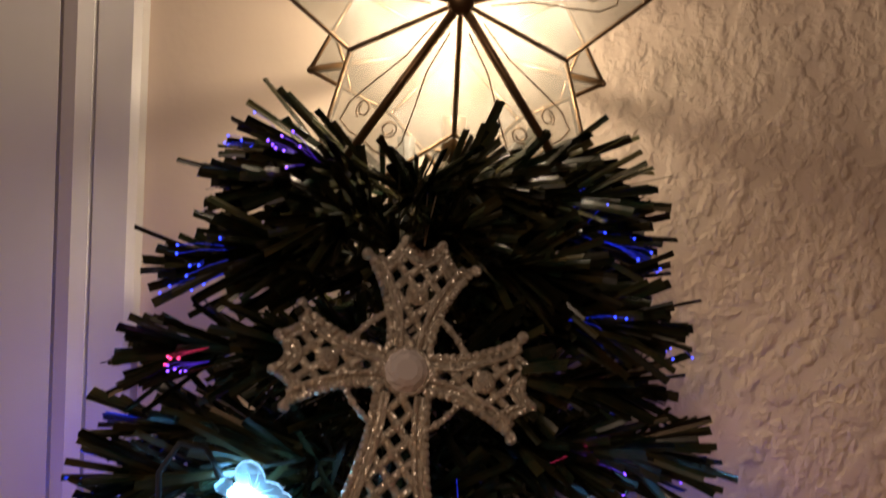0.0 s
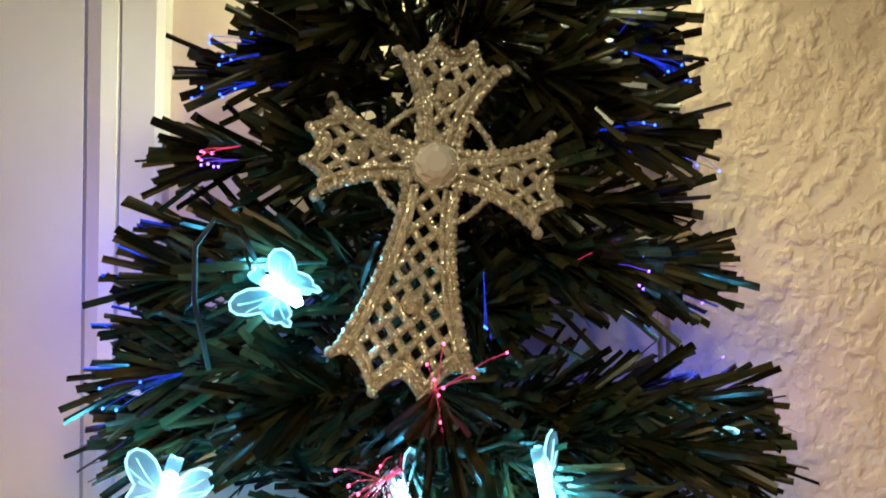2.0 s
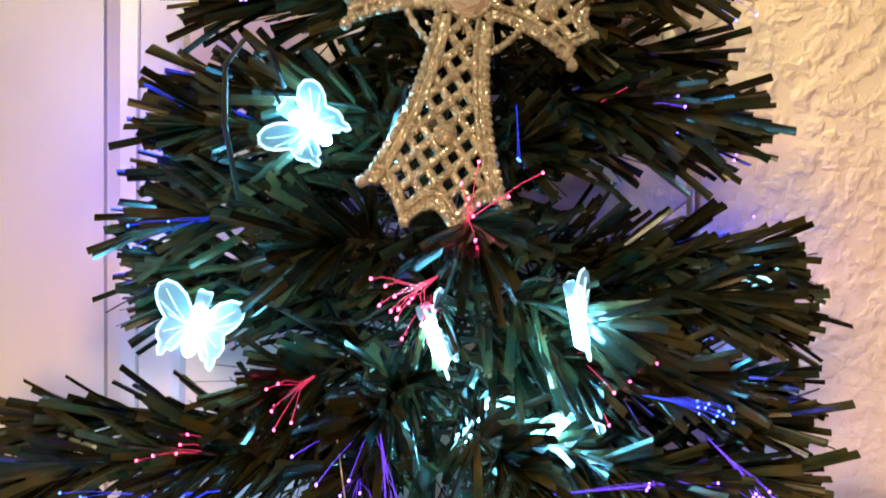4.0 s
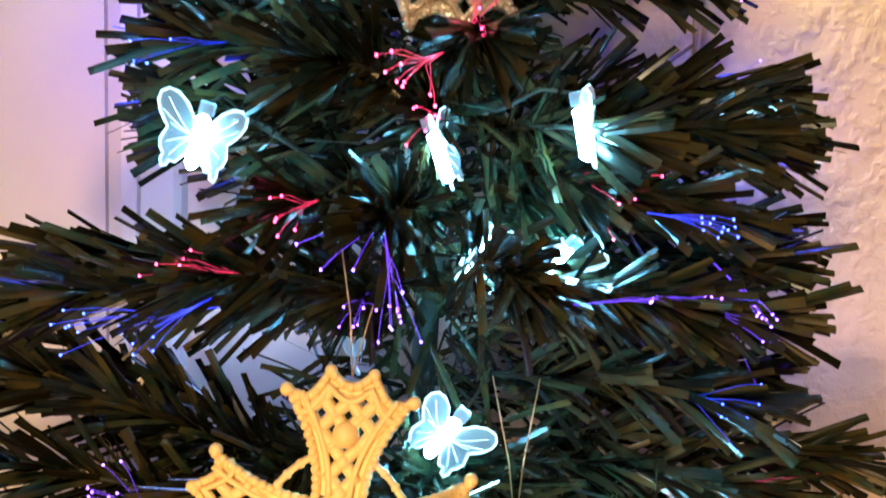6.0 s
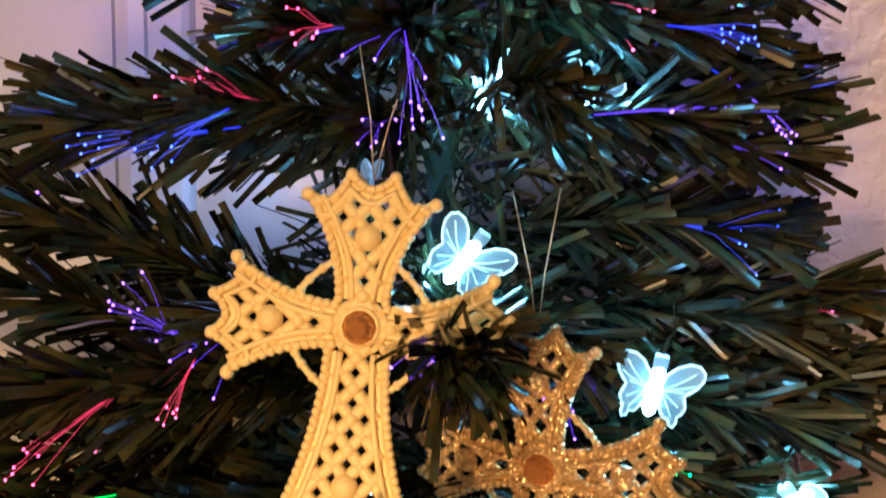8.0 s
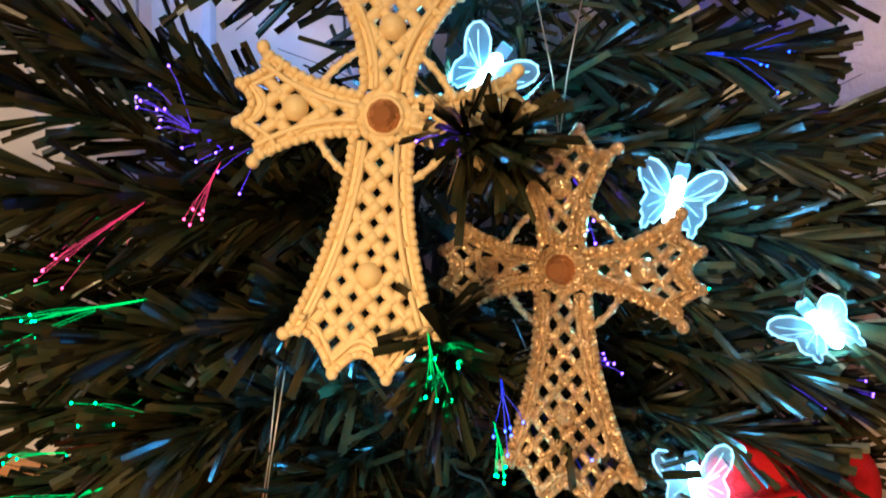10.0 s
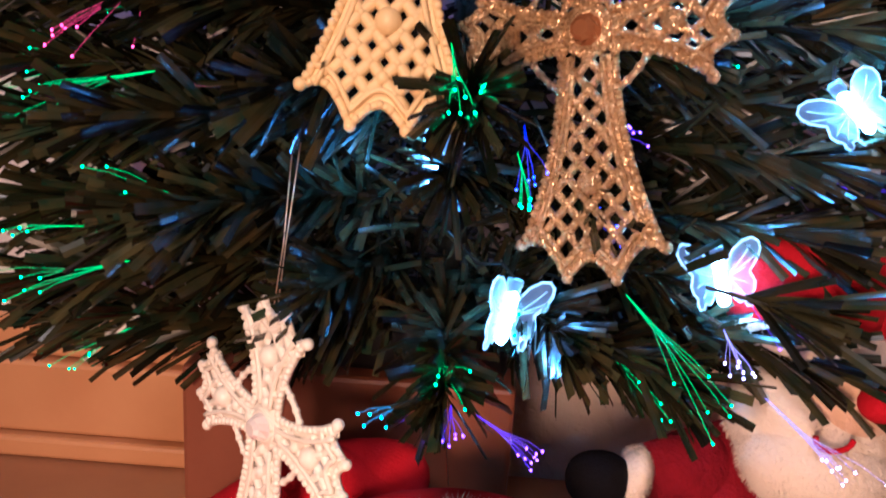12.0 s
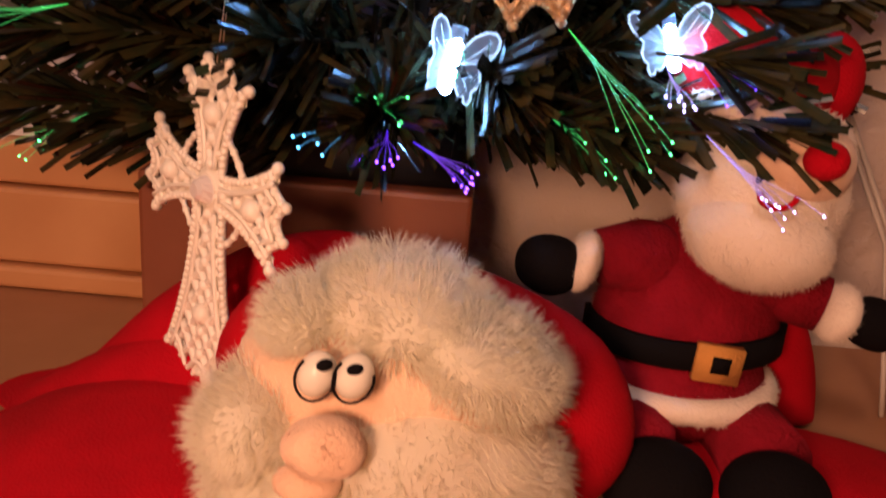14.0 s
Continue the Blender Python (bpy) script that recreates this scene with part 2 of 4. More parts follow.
def add_box(V, F, lo, hi):
    base = len(V)
    V += [Vector((x, y, z)) for x in (lo[0], hi[0]) for y in (lo[1], hi[1]) for z in (lo[2], hi[2])]
    F += [tuple(base + i for i in f) for f in ((0, 1, 3, 2), (4, 6, 7, 5), (0, 4, 5, 1), (2, 3, 7, 6), (0, 2, 6, 4), (1, 5, 7, 3))]


def mesh(name, V, F, mat, smooth=True, bevel=0.0):
    me = bpy.data.meshes.new(name)
    me.from_pydata([tuple(v) for v in V], [], F)
    for m in (mat if isinstance(mat, (list, tuple)) else [mat]):
        me.materials.append(m)
    if bevel:
        bm = bmesh.new()
        bm.from_mesh(me)
        bmesh.ops.bevel(bm, geom=list(bm.edges), offset=bevel, segments=2, affect="EDGES", profile=0.5)
        bm.to_mesh(me)
        bm.free()
    if smooth:
        me.polygons.foreach_set("use_smooth", [True] * len(me.polygons))
    me.update()
    return me


def part(name, V, F, mat, parent, label="", smooth=True, bevel=0.0):
    ob = new(name, mesh(name, V, F, mat, smooth, bevel))
    ob.parent = parent
    return tagged(ob, label) if label else ob


def thing(name, label, category, group="", at=None):
    e = new(name)
    e.empty_display_size = 0.01
    if at is not None:
        e.matrix_world = at
    return tagged(e, label, category, group)


def basis(c, right, up):
    """A pose at c whose x is right and whose z is up as nearly as may be; its front faces -y."""
    x = Vector(right).normalized()
    z = Vector(up)
    z = (z - x * z.dot(x)).normalized()
    y = z.cross(x)
    m = Matrix((x, y, z)).transposed().to_4x4()
    m.translation = Vector(c)
    return m


def structure(name, V, F, mat, label, category, bevel=0.0, smooth=False):
    return tagged(new(name, mesh(name, V, F, mat, smooth, bevel)), label, category, kind="structure")


# ---------------------------------------------------------------- the setting
def plain_box(name, lo, hi, mat, label, category, bevel=0.0):
    V, F = [], []
    add_box(V, F, lo, hi)
    return structure(name, V, F, mat, label, category, bevel)


plain_box("wall_north", (0.02, WALL, -0.75), (2.2, WALL + 0.12, 2.4), PLASTER, "warm white wall of rough trowelled plaster", "wall")
plain_box("wall_north_smooth", (-0.42, WALL + 0.003, -0.75), (0.02, WALL + 0.12, 2.4), SMOOTH, "smooth painted strip of wall beside the door", "wall")
plain_box("wall_west", (-2.32, -3.0, -0.75), (-2.2, WALL + 0.12, 2.4), SMOOTH, "plain painted side wall", "wall")
plain_box("wall_east", (2.2, -3.0, -0.75), (2.32, WALL + 0.12, 2.4), SMOOTH, "plain painted side wall", "wall")
plain_box("wall_south", (-2.2, -3.12, -0.75), (2.2, -3.0, 2.4), SMOOTH, "plain painted wall opposite the tree", "wall")
plain_box("wall_north_west", (-2.2, WALL + 0.003, -0.75), (-0.42, WALL + 0.12, 2.4), SMOOTH, "plain painted wall beyond the door", "wall")
plain_box("ceiling", (-2.32, -3.12, 2.4), (2.32, WALL + 0.12, 2.5), CEIL, "plain white ceiling", "ceiling")
plain_box("floor", (-2.32, -3.12, -0.85), (2.32, WALL + 0.12, -0.75), WOOD, "plain wooden floor", "floor")
plain_box("table_top", (-0.75, 0.02, FLOOR - 0.035), (0.75, WALL - 0.004, FLOOR), WOOD, "orange-brown wooden table top against the wall", "table", 0.004)

plain_box("table_side_west", (-0.72, 0.05, -0.75), (-0.69, WALL - 0.006, FLOOR - 0.036), WOOD, "wooden side panel carrying the table top", "table")
plain_box("table_side_east", (0.69, 0.05, -0.75), (0.72, WALL - 0.006, FLOOR - 0.036), WOOD, "wooden side panel carrying the table top", "table")

# door casing: a plinth, a flat board and two rounded mouldings
V, F = [], []
prof = [(-0.42, 0.004), (-0.42, -0.010), (-0.2208, -0.010), (-0.2202, -0.006), (-0.2190, -0.006), (-0.2184, -0.0105), (-0.2100, -0.0125), (-0.2014, -0.0105), (-0.2008, -0.006), (-0.1996, -0.006), (-0.1990, -0.0095), (-0.180, -0.0085), (-0.176, -0.005), (-0.1745, 0.004)]
for z in (FLOOR + 0.104, 2.1):
    V += [Vector((x, WALL + d, z)) for x, d in prof]
n = len(prof)
F += [(i, i + 1, n + i + 1, n + i) for i in range(n - 1)] + [tuple(reversed(range(n))), tuple(range(n, 2 * n))]
casing = structure("door_casing", V, F, WHITE, "white gloss-painted moulded door casing", "door frame")
V, F = [], []
add_box(V, F, (-0.42, WALL - 0.024, FLOOR + 0.0735), (-0.183, WALL + 0.002, FLOOR + 0.103))
add_box(V, F, (-0.42, WALL - 0.030, FLOOR + 0.018), (-0.180, WALL + 0.002, FLOOR + 0.0715))
add_box(V, F, (-0.42, WALL - 0.036, FLOOR + 0.001), (-0.178, WALL + 0.002, FLOOR + 0.0165))
structure("plinth_block", V, F, PINE, "orange wooden plinth block at the foot of the door casing", "trim", 0.003)
plain_box("baseboard", (-0.176, WALL - 0.012, FLOOR + 0.001), (0.018, WALL - 0.001, FLOOR + 0.075), WOOD, "reddish brown wooden skirting board", "baseboard", 0.002)

# ---------------------------------------------------------------- the tree
# butterfly lights: place, tilt clockwise as seen from the room, turn about the upright, nod
BUTTERFLIES = [(-0.0764, 0.3560, 0.6300, -52, 0, 30), (0.1245, 0.400, 0.561, 74, 28, 25), (0.0405, 0.334, 0.560, -15, 80, 0), (-0.0170, 0.338, 0.546, -28, 80, 6),
               (-0.1157, 0.334, 0.5454, 15, 3, -1), (0.0400, 0.372, 0.498, 20, 30, 30), (0.003, 0.376, 0.498, 30, 60, 0),
               (-0.0054, 0.337, 0.4227, 34, 0, 5), (0.0800, 0.3200, 0.3752, 7, -10, 8), (0.1545, 0.324, 0.3203, -47, -31, 1),
               (-0.0305, 0.333, 0.283, 5, 60, 0), (0.1054, 0.3156, 0.2411, -12, -5, -35), (0.0078, 0.2794, 0.2295, 17, 38, -10)]
BURIED = (1, 3, 5, 6, 10, 12)      # deep among the needles
OPEN = [(x, y, z) for i, (x, y, z, *_) in enumerate(BUTTERFLIES) if i not in BURIED]


def free(p, q):
    """No needle from p to q crosses in front of a light or the topmost cross, which hang outside the foliage."""
    for f in (0.35, 0.7, 1.0):
        c = p.lerp(q, f)
        for x, y, z in OPEN:
            if (c.x - x) ** 2 + (c.z - z) ** 2 < 0.016 ** 2 and -0.06 < c.y - y < 0.004:
                return False
        if c.y < 0.352 + 0.25 * (c.z - 0.688) and 0.598 < c.z < 0.742 and abs(c.x + 0.0148 - 0.09 * (c.z - 0.688)) < (0.058 if abs(c.z - 0.688) < 0.026 else 0.027):
            return False
    return True


rnd = random.Random(5)


def add_needle(V, F, p, d, length, width, droop, turn):
    """A folded foil strip with a square end."""
    d = d.normalized()
    side = d.cross(Vector((math.sin(turn), math.cos(turn), 0.4))).normalized()
    nor = side.cross(d)
    base = len(V)
    for i in range(3):
        s = i / 2
        c = p + d * (length * s) + Vector((0, 0, -droop * s * s))
        w = width * (0.75 + 0.25 * min(1, 2 * s)) / 2
        V += [c - side * w, c + nor * (width * 0.09), c + side * w]
    for i in range(2):
        o = base + 3 * i
        F += [(o, o + 1, o + 4, o + 3), (o + 1, o + 2, o + 5, o + 4)]


def branch(parent, azimuth, reach, z, density=1.0, root_drop=0.12, bare=0.28):
    a = radians(azimuth)
    out = Vector((math.sin(a), -math.cos(a), 0))
    body = max(0.03, reach - 0.028)
    root = Vector((AXIS.x, AXIS.y, z - root_drop * reach)) + out * 0.004
    end = Vector((AXIS.x, AXIS.y, z)) + out * body
    mid = root.lerp(end, 0.5) + Vector((0, 0, 0.07 * reach))
    pts = []
    for i in range(9):
        s = i / 8
        pts.append(root * (1 - s) ** 2 + mid * (2 * s * (1 - s)) + end * s * s)
    V, F = [], []
    add_tube(V, F, pts, 0.0016, 5, 0.6)
    ob = part("branch", V, F, STEM, parent)
    V, F = [], []
    count = int(density * 760 * body)
    for k in range(count):
        s = bare + (1 - bare) * (k + rnd.random()) / count
        i = min(7, int(s * 8))
        p = pts[i].lerp(pts[i + 1], s * 8 - i)
        d = (pts[i + 1] - pts[i]).normalized()
        w = rnd.random() * 2 * math.pi
        u = d.orthogonal().normalized()
        v = d.cross(u)
        lean = rnd.uniform(0.45, 1.05) * (1 - 0.45 * s * s)
        dirn = d * math.cos(lean) + (u * math.cos(w) + v * math.sin(w)) * math.sin(lean)
        length = rnd.uniform(0.030, 0.050)
        if p.y + dirn.y * length > WALL - 0.006 or not free(p, p + dirn * length):
            continue
        add_needle(V, F, p, dirn, length, rnd.uniform(0.0027, 0.0050), rnd.uniform(0, 0.004), rnd.random() * 6.28)
    # tuft at the very end, all but parallel
    d = (pts[-1] - pts[-2]).normalized()
    u = d.orthogonal().normalized()
    v = d.cross(u)
    for k in range(int(30 * density)):
        w = rnd.random() * 6.28
        lean = abs(rnd.gauss(0, 0.30))
        dirn = d * math.cos(lean) + (u * math.cos(w) + v * math.sin(w)) * math.sin(lean)
        p = pts[-1] - d * rnd.uniform(0, 0.02)
        length = rnd.uniform(0.026, 0.042)
        if p.y + dirn.y * length > WALL - 0.006 or not free(p, p + dirn * length):
            continue
        add_needle(V, F, p, dirn, length, rnd.uniform(0.0027, 0.0050), rnd.uniform(-0.001, 0.003), rnd.random() * 6.28)
    part("foliage", V, F, NEEDLE, ob, smooth=False)
    return ob, pts


tree = thing("fibre_optic_tree", "small dark green tinsel tree with glowing fibre tips", "christmas tree")
V, F = [], []
add_tube(V, F, [(AXIS.x, AXIS.y, FLOOR + 0.14), (AXIS.x, AXIS.y, 0.45), (AXIS.x, AXIS.y, 0.79)], 0.009, 10, 0.5)
part("trunk", V, F, STEM, tree)
V, F = [], []
add_box(V, F, (-0.094, 0.400, FLOOR + 0.1135), (0.018, 0.484, FLOOR + 0.150))
part("base", V, F, BLACK, tree, "glossy black plastic lamp base", bevel=0.006)

V, F = [], []
add_box(V, F, (-0.172, 0.392, FLOOR + 0.0005), (0.0235, 0.487, FLOOR + 0.113))
tagged(new("wooden_box", mesh("wooden_box", V, F, REDWOOD, False, 0.003)), "reddish brown wooden box under the tree's base", "box")

# azimuth (0 towards the room, + to the east), reach, height of the tip
UPPER = [(-83, .092, .778), (-84, .105, .762), (-75, .122, .723), (-66, .128, .685), (-78, .150, .644), (-69, .147, .626),
         (84, .112, .775), (76, .128, .762), (80, .126, .745), (75, .120, .720), (67, .133, .706), (85, .141, .672), (86, .150, .633),
         (13, .064, .760), (-45, .074, .768), (48, .078, .766), (-25, .085, .750), (25, .088, .744), (-50, .10, .735), (52, .105, .73),
         (0, .080, .735), (-35, .10, .690), (38, .108, .685), (-5, .085, .665), (55, .12, .650), (-40, .115, .640), (28, .105, .625)]
MIDDLE = [(-67, .162, .561), (86, .190, .568), (73, .180, .562), (8, .150, .596), (-70, .155, .603), (-63, .158, .586), (-71, .165, .545),
          (-73, .214, .481), (-64, .210, .470), (-82, .230, .405), (77, .150, .646), (80, .186, .580), (73, .176, .555), (87, .208, .513),
          (81, .197, .497), (74, .196, .475), (87, .197, .435), (-7, .150, .522), (19, .150, .500), (42, .125, .535), (-33, .120, .580),
          (-35, .13, .52), (35, .15, .560), (-45, .16, .485), (48, .165, .49), (0, .10, .56), (60, .16, .53), (-20, .11, .48)]
LOWER = [(-70, .220, .395), (67, .188, .437), (77, .232, .406), (3, .196, .402), (8, .190, .400), (-36, .165, .394), (71, .228, .364), (-67, .238, .346),
         (-56, .238, .294), (-56, .238, .257), (-51, .245, .228), (69, .208, .393), (64, .215, .353), (2, .222, .322), (59, .221, .295),
         (45, .232, .238), (-25, .195, .318), (30, .15, .39), (-48, .18, .35), (40, .17, .34), (-15, .13, .37), (-85, .24, .31), (82, .24, .33)]
FLANK = [(-75, .265, .400), (-60, .25, .378), (-50, .235, .362), (-78, .275, .330), (-62, .258, .318), (-45, .225, .300), (-40, .22, .262), (-72, .262, .280), (76, .262, .372), (62, .24, .318), (72, .258, .275), (55, .225, .262)]
BOTTOM = [(-68, .242, .185), (-70, .205, .172), (1, .225, .210), (50, .240, .213), (17, .195, .225), (-32, .155, .200), (34, .205, .205), (-80, .235, .215),
          (75, .245, .23), (-22, .17, .23), (62, .215, .255), (-35, .21, .265), (25, .17, .275), (0, .14, .28), (-72, .23, .245), (70, .21, .19)]
BACK = [(120, .09, .76), (-120, .09, .75), (150, .07, .70), (-150, .07, .69), (115, .12, .64), (-115, .12, .63), (160, .08, .60), (-160, .08, .58),
        (112, .14, .53), (-112, .15, .52), (150, .08, .47), (-150, .08, .45), (110, .17, .42), (-110, .18, .40), (110, .18, .30), (-110, .19, .29), (180, .07, .36), (108, .19, .21), (-108, .2, .22)]
# how far the tree's outline reaches to the west and east of the upright at some heights
HEIGHTS = (0.30, 0.46, 0.51, 0.545, 0.59, 0.645, 0.685, 0.725, 0.755, 0.80)
WEST = (0.30, 0.232, 0.166, 0.148, 0.142, 0.138, 0.126, 0.118, 0.106, 0.066)
EAST = (0.30, 0.202, 0.196, 0.190, 0.180, 0.150, 0.134, 0.126, 0.122, 0.100)


def outline(az, z):
    side = EAST if az > 0 else WEST
    z = min(max(z, HEIGHTS[0]), HEIGHTS[-1])
    k = max(i for i in range(len(HEIGHTS) - 1) if HEIGHTS[i] <= z)
    f = (z - HEIGHTS[k]) / (HEIGHTS[k + 1] - HEIGHTS[k])
    return (side[k] + (side[k + 1] - side[k]) * f) / max(0.5, abs(math.sin(radians(az)))) - 0.006


made = []
for az, reach, z in UPPER + MIDDLE + LOWER + FLANK + BOTTOM:
    lifted = az < -42 and 0.372 < z < 0.41
    if lifted:
        z += 0.028
    if abs(az) > 50:
        reach = min(reach, outline(az, z))
    made.append((az, reach, z, *branch(tree, az, reach, z, 0.92 if abs(az) < 60 else 0.78, 0.45 if lifted else 0.12)))
for az, reach, z in BACK:
    if az < 0 and 0.38 < z < 0.46:
        continue
    branch(tree, az, reach, z, 0.7)

# short inner growth round the trunk
V, F = [], []
for k in range(1900):
    z = rnd.uniform(0.19, 0.77)
    a = rnd.random() * 6.28
    r = rnd.uniform(0.006, 0.03 + 0.10 * (0.80 - z))
    p = AXIS + Vector((math.sin(a) * r, -math.cos(a) * r, z))
    d = Vector((math.sin(a) + rnd.gauss(0, 0.5), -math.cos(a) + rnd.gauss(0, 0.5), rnd.gauss(0.1, 0.6)))
    if p.y + d.normalized().y * 0.035 < WALL - 0.008 and free(p, p + d.normalized() * 0.04):
        add_needle(V, F, p, d, rnd.uniform(0.03, 0.048), rnd.uniform(0.0024, 0.0045), 0.003, rnd.random() * 6.28)
tagged(part("inner_needles", V, F, NEEDLE, tree, smooth=False), kind="stuff")

# ---------------------------------------------------------------- glowing fibres
HUES = {"blue": (0.03, 0.06, 1.0), "violet": (0.22, 0.06, 1.0), "pink": (1.0, 0.04, 0.18), "green": (0.01, 1.0, 0.20), "cyan": (0.05, 0.65, 1.0), "white": (0.60, 0.50, 1.0)}
TIPS = {k: glow("fibre_tip_" + k, c, 4.5) for k, c in HUES.items()}
FIBRES = {k: clear("fibre_" + k, [0.4 + 0.5 * x for x in c], 0.2, c, 0.13) for k, c in HUES.items()}


def fibres(stem, p, d, hue, count=9, length=0.045, spread=0.35):
    V, F, TV, TF = [], [], [], []
    d = d.normalized()
    u = d.orthogonal().normalized()
    v = d.cross(u)
    for k in range(count):
        w = rnd.random() * 6.28
        lean = abs(rnd.gauss(0, spread))
        e = d * math.cos(lean) + (u * math.cos(w) + v * math.sin(w)) * math.sin(lean)
        ln = length * rnd.uniform(0.65, 1.1)
        q = [p, p + (d * 0.7 + e * 0.3) * (ln * 0.4), p + e * ln * 0.75 + d * ln * 0.06, p + e * ln + Vector((0, 0, -0.0015))]
        if q[-1].y > WALL - 0.004:
            continue
        add_tube(V, F, q, 0.00014, 4)
        add_ball(TV, TF, q[-1], 0.00058)
    if TV:
        ob = part("fibre_spray", V, F, FIBRES[hue], stem, "thin glowing " + hue + " optical fibres")
        return ob, TV, TF


def fibre_bundle(stem, p, d, hue, **kw):
    got = fibres(stem, p, d, hue, **kw)
    if got:
        # the tips share their bundle's mesh, as a second material
        ob, TV, TF = got
        me = ob.data
        V = [v.co.copy() for v in me.vertices]
        F = [tuple(q.vertices) for q in me.polygons]
        n0, base = len(F), len(V)
        F += [tuple(base + i for i in f) for f in TF]
        ob.data = mesh("fibre_spray", V + TV, F, [FIBRES[hue], TIPS[hue]])
        ob.data.polygons.foreach_set("material_index", [0] * n0 + [1] * (len(F) - n0))


for i, (az, reach, z, ob, pts) in enumerate(made):
    d = (pts[-1] - pts[-3]).normalized()
    if z > 0.60:
        hue = rnd.choice(["blue", "violet", "blue", "blue"])
    elif z > 0.44:
        hue = "pink" if abs(az - 2) < 12 and z > 0.55 else ("violet" if abs(az) < 25 else rnd.choice(["blue", "violet", "violet", "pink"] if az > 0 else ["blue", "violet", "pink"]))
    elif z > 0.36:
        hue = rnd.choice(["violet", "blue", "pink"])
    elif z > 0.24:
        hue = "green" if az < 20 else rnd.choice(["green", "blue", "violet"])
    else:
        hue = rnd.choice(["cyan", "violet", "green"]) if az < 30 else rnd.choice(["green", "violet"])
    if i % 2 == 1 or (abs(az) < 40 and z > 0.6):
        continue
    start = pts[-3].lerp(pts[-2], rnd.random())
    side = Vector((rnd.gauss(0, 0.22), rnd.gauss(0, 0.22), rnd.gauss(-0.12, 0.2)))
    fibre_bundle(ob, start, d + side, hue, count=rnd.randint(4, 8), length=rnd.uniform(0.036, 0.056), spread=rnd.uniform(0.12, 0.34))


def spray(hue, a, b, count, spread):
    a, b = Vector(a), Vector(b)
    fibre_bundle(tree, a, b - a, hue, count=count, length=(b - a).length, spread=spread)


# the brightest bundles
spray("pink", (-0.0154, 0.2750, 0.5851), (-0.0326, 0.2620, 0.5749), 9, 0.30)
spray("violet", (-0.0338, 0.3000, 0.5179), (-0.0252, 0.2880, 0.4799), 9, 0.13)
spray("blue", (0.0721, 0.3400, 0.5273), (0.1063, 0.3350, 0.5252), 12, 0.16)
spray("violet", (0.0266, 0.3200, 0.4875), (0.0990, 0.3300, 0.4969), 7, 0.06)
spray("violet", (0.1042, 0.3500, 0.5071), (0.1304, 0.3400, 0.4855), 8, 0.20)
spray("green", (-0.0207, 0.2220, 0.3410), (-0.0164, 0.2150, 0.3217), 6, 0.25)
spray("green", (0.0043, 0.2350, 0.3050), (0.0113, 0.2250, 0.2879), 5, 0.20)
spray("green", (-0.1462, 0.3000, 0.3192), (-0.2134, 0.2900, 0.3056), 8, 0.12)
spray("green", (-0.1725, 0.2800, 0.2543), (-0.2067, 0.2750, 0.2537), 4, 0.10)
spray("green", (-0.1534, 0.2800, 0.2406), (-0.1985, 0.2700, 0.2285), 7, 0.22)
spray("green", (0.0528, 0.2600, 0.2480), (0.0986, 0.2500, 0.2041), 6, 0.22)
spray("violet", (-0.0127, 0.2350, 0.2073), (-0.0123, 0.2220, 0.1949), 6, 0.35)
spray("violet", (-0.0028, 0.2350, 0.2036), (0.0211, 0.2250, 0.1932), 9, 0.16)
spray("cyan", (-0.0247, 0.2400, 0.2042), (-0.0451, 0.2300, 0.2053), 5, 0.30)
spray("violet", (-0.1150, 0.3050, 0.3867), (-0.1458, 0.2950, 0.4079), 9, 0.18)
spray("pink", (-0.1150, 0.3050, 0.3805), (-0.1261, 0.2950, 0.3549), 6, 0.12)
spray("blue", (-0.1030, 0.3300, 0.4754), (-0.1705, 0.3300, 0.4630), 9, 0.10)
spray("blue", (0.0728, 0.4000, 0.7437), (0.1008, 0.4000, 0.7358), 8, 0.16)
spray("blue", (0.0931, 0.4000, 0.7090), (0.1112, 0.4100, 0.6911), 8, 0.30)
spray("violet", (-0.0979, 0.3700, 0.6838), (-0.1118, 0.3600, 0.6825), 5, 0.12)
spray("blue", (0.0106, 0.3500, 0.6441), (0.0127, 0.3400, 0.6250), 2, 0.03)
spray("pink", (-0.0984, 0.3700, 0.6898), (-0.1128, 0.3600, 0.6863), 4, 0.12)
spray("pink", (0.0465, 0.3600, 0.6476), (0.0609, 0.3500, 0.6577), 1, 0.03)
spray("blue", (-0.1023, 0.3100, 0.4844), (-0.1324, 0.3000, 0.4671), 8, 0.12)
spray("violet", (0.0401, 0.3000, 0.3046), (0.0566, 0.2900, 0.3089), 5, 0.30)
spray("blue", (0.0072, 0.2600, 0.3118), (0.0113, 0.2500, 0.2861), 6, 0.30)
spray("white", (0.1097, 0.2500, 0.2130), (0.1453, 0.2400, 0.1825), 9, 0.14)
spray("white", (0.0927, 0.2600, 0.2365), (0.0981, 0.2450, 0.2238), 8, 0.30)

# clear clip; WING's emission paints in the light it would catch
V, F = [], []
for x, turn in ((-0.0022, -24), (0.0022, 24)):
    v0 = len(V)
    add_ball(V, F, (0, 0, 0), (0.0024, 0.0016, 0.0048), BALL)
    m = pose(-0.0475 + x, 0.335, 0.4605, 0, turn, 0)
    V[v0:] = [m @ v for v in V[v0:]]
add_tube(V, F, [(-0.0475, 0.335, 0.4585), (-0.0475, 0.337, 0.452), (-0.046, 0.345, 0.445)], 0.0012, 6)
part("clip", V, F, WING, tree, "clear plastic clip, its glint given by faint emission")

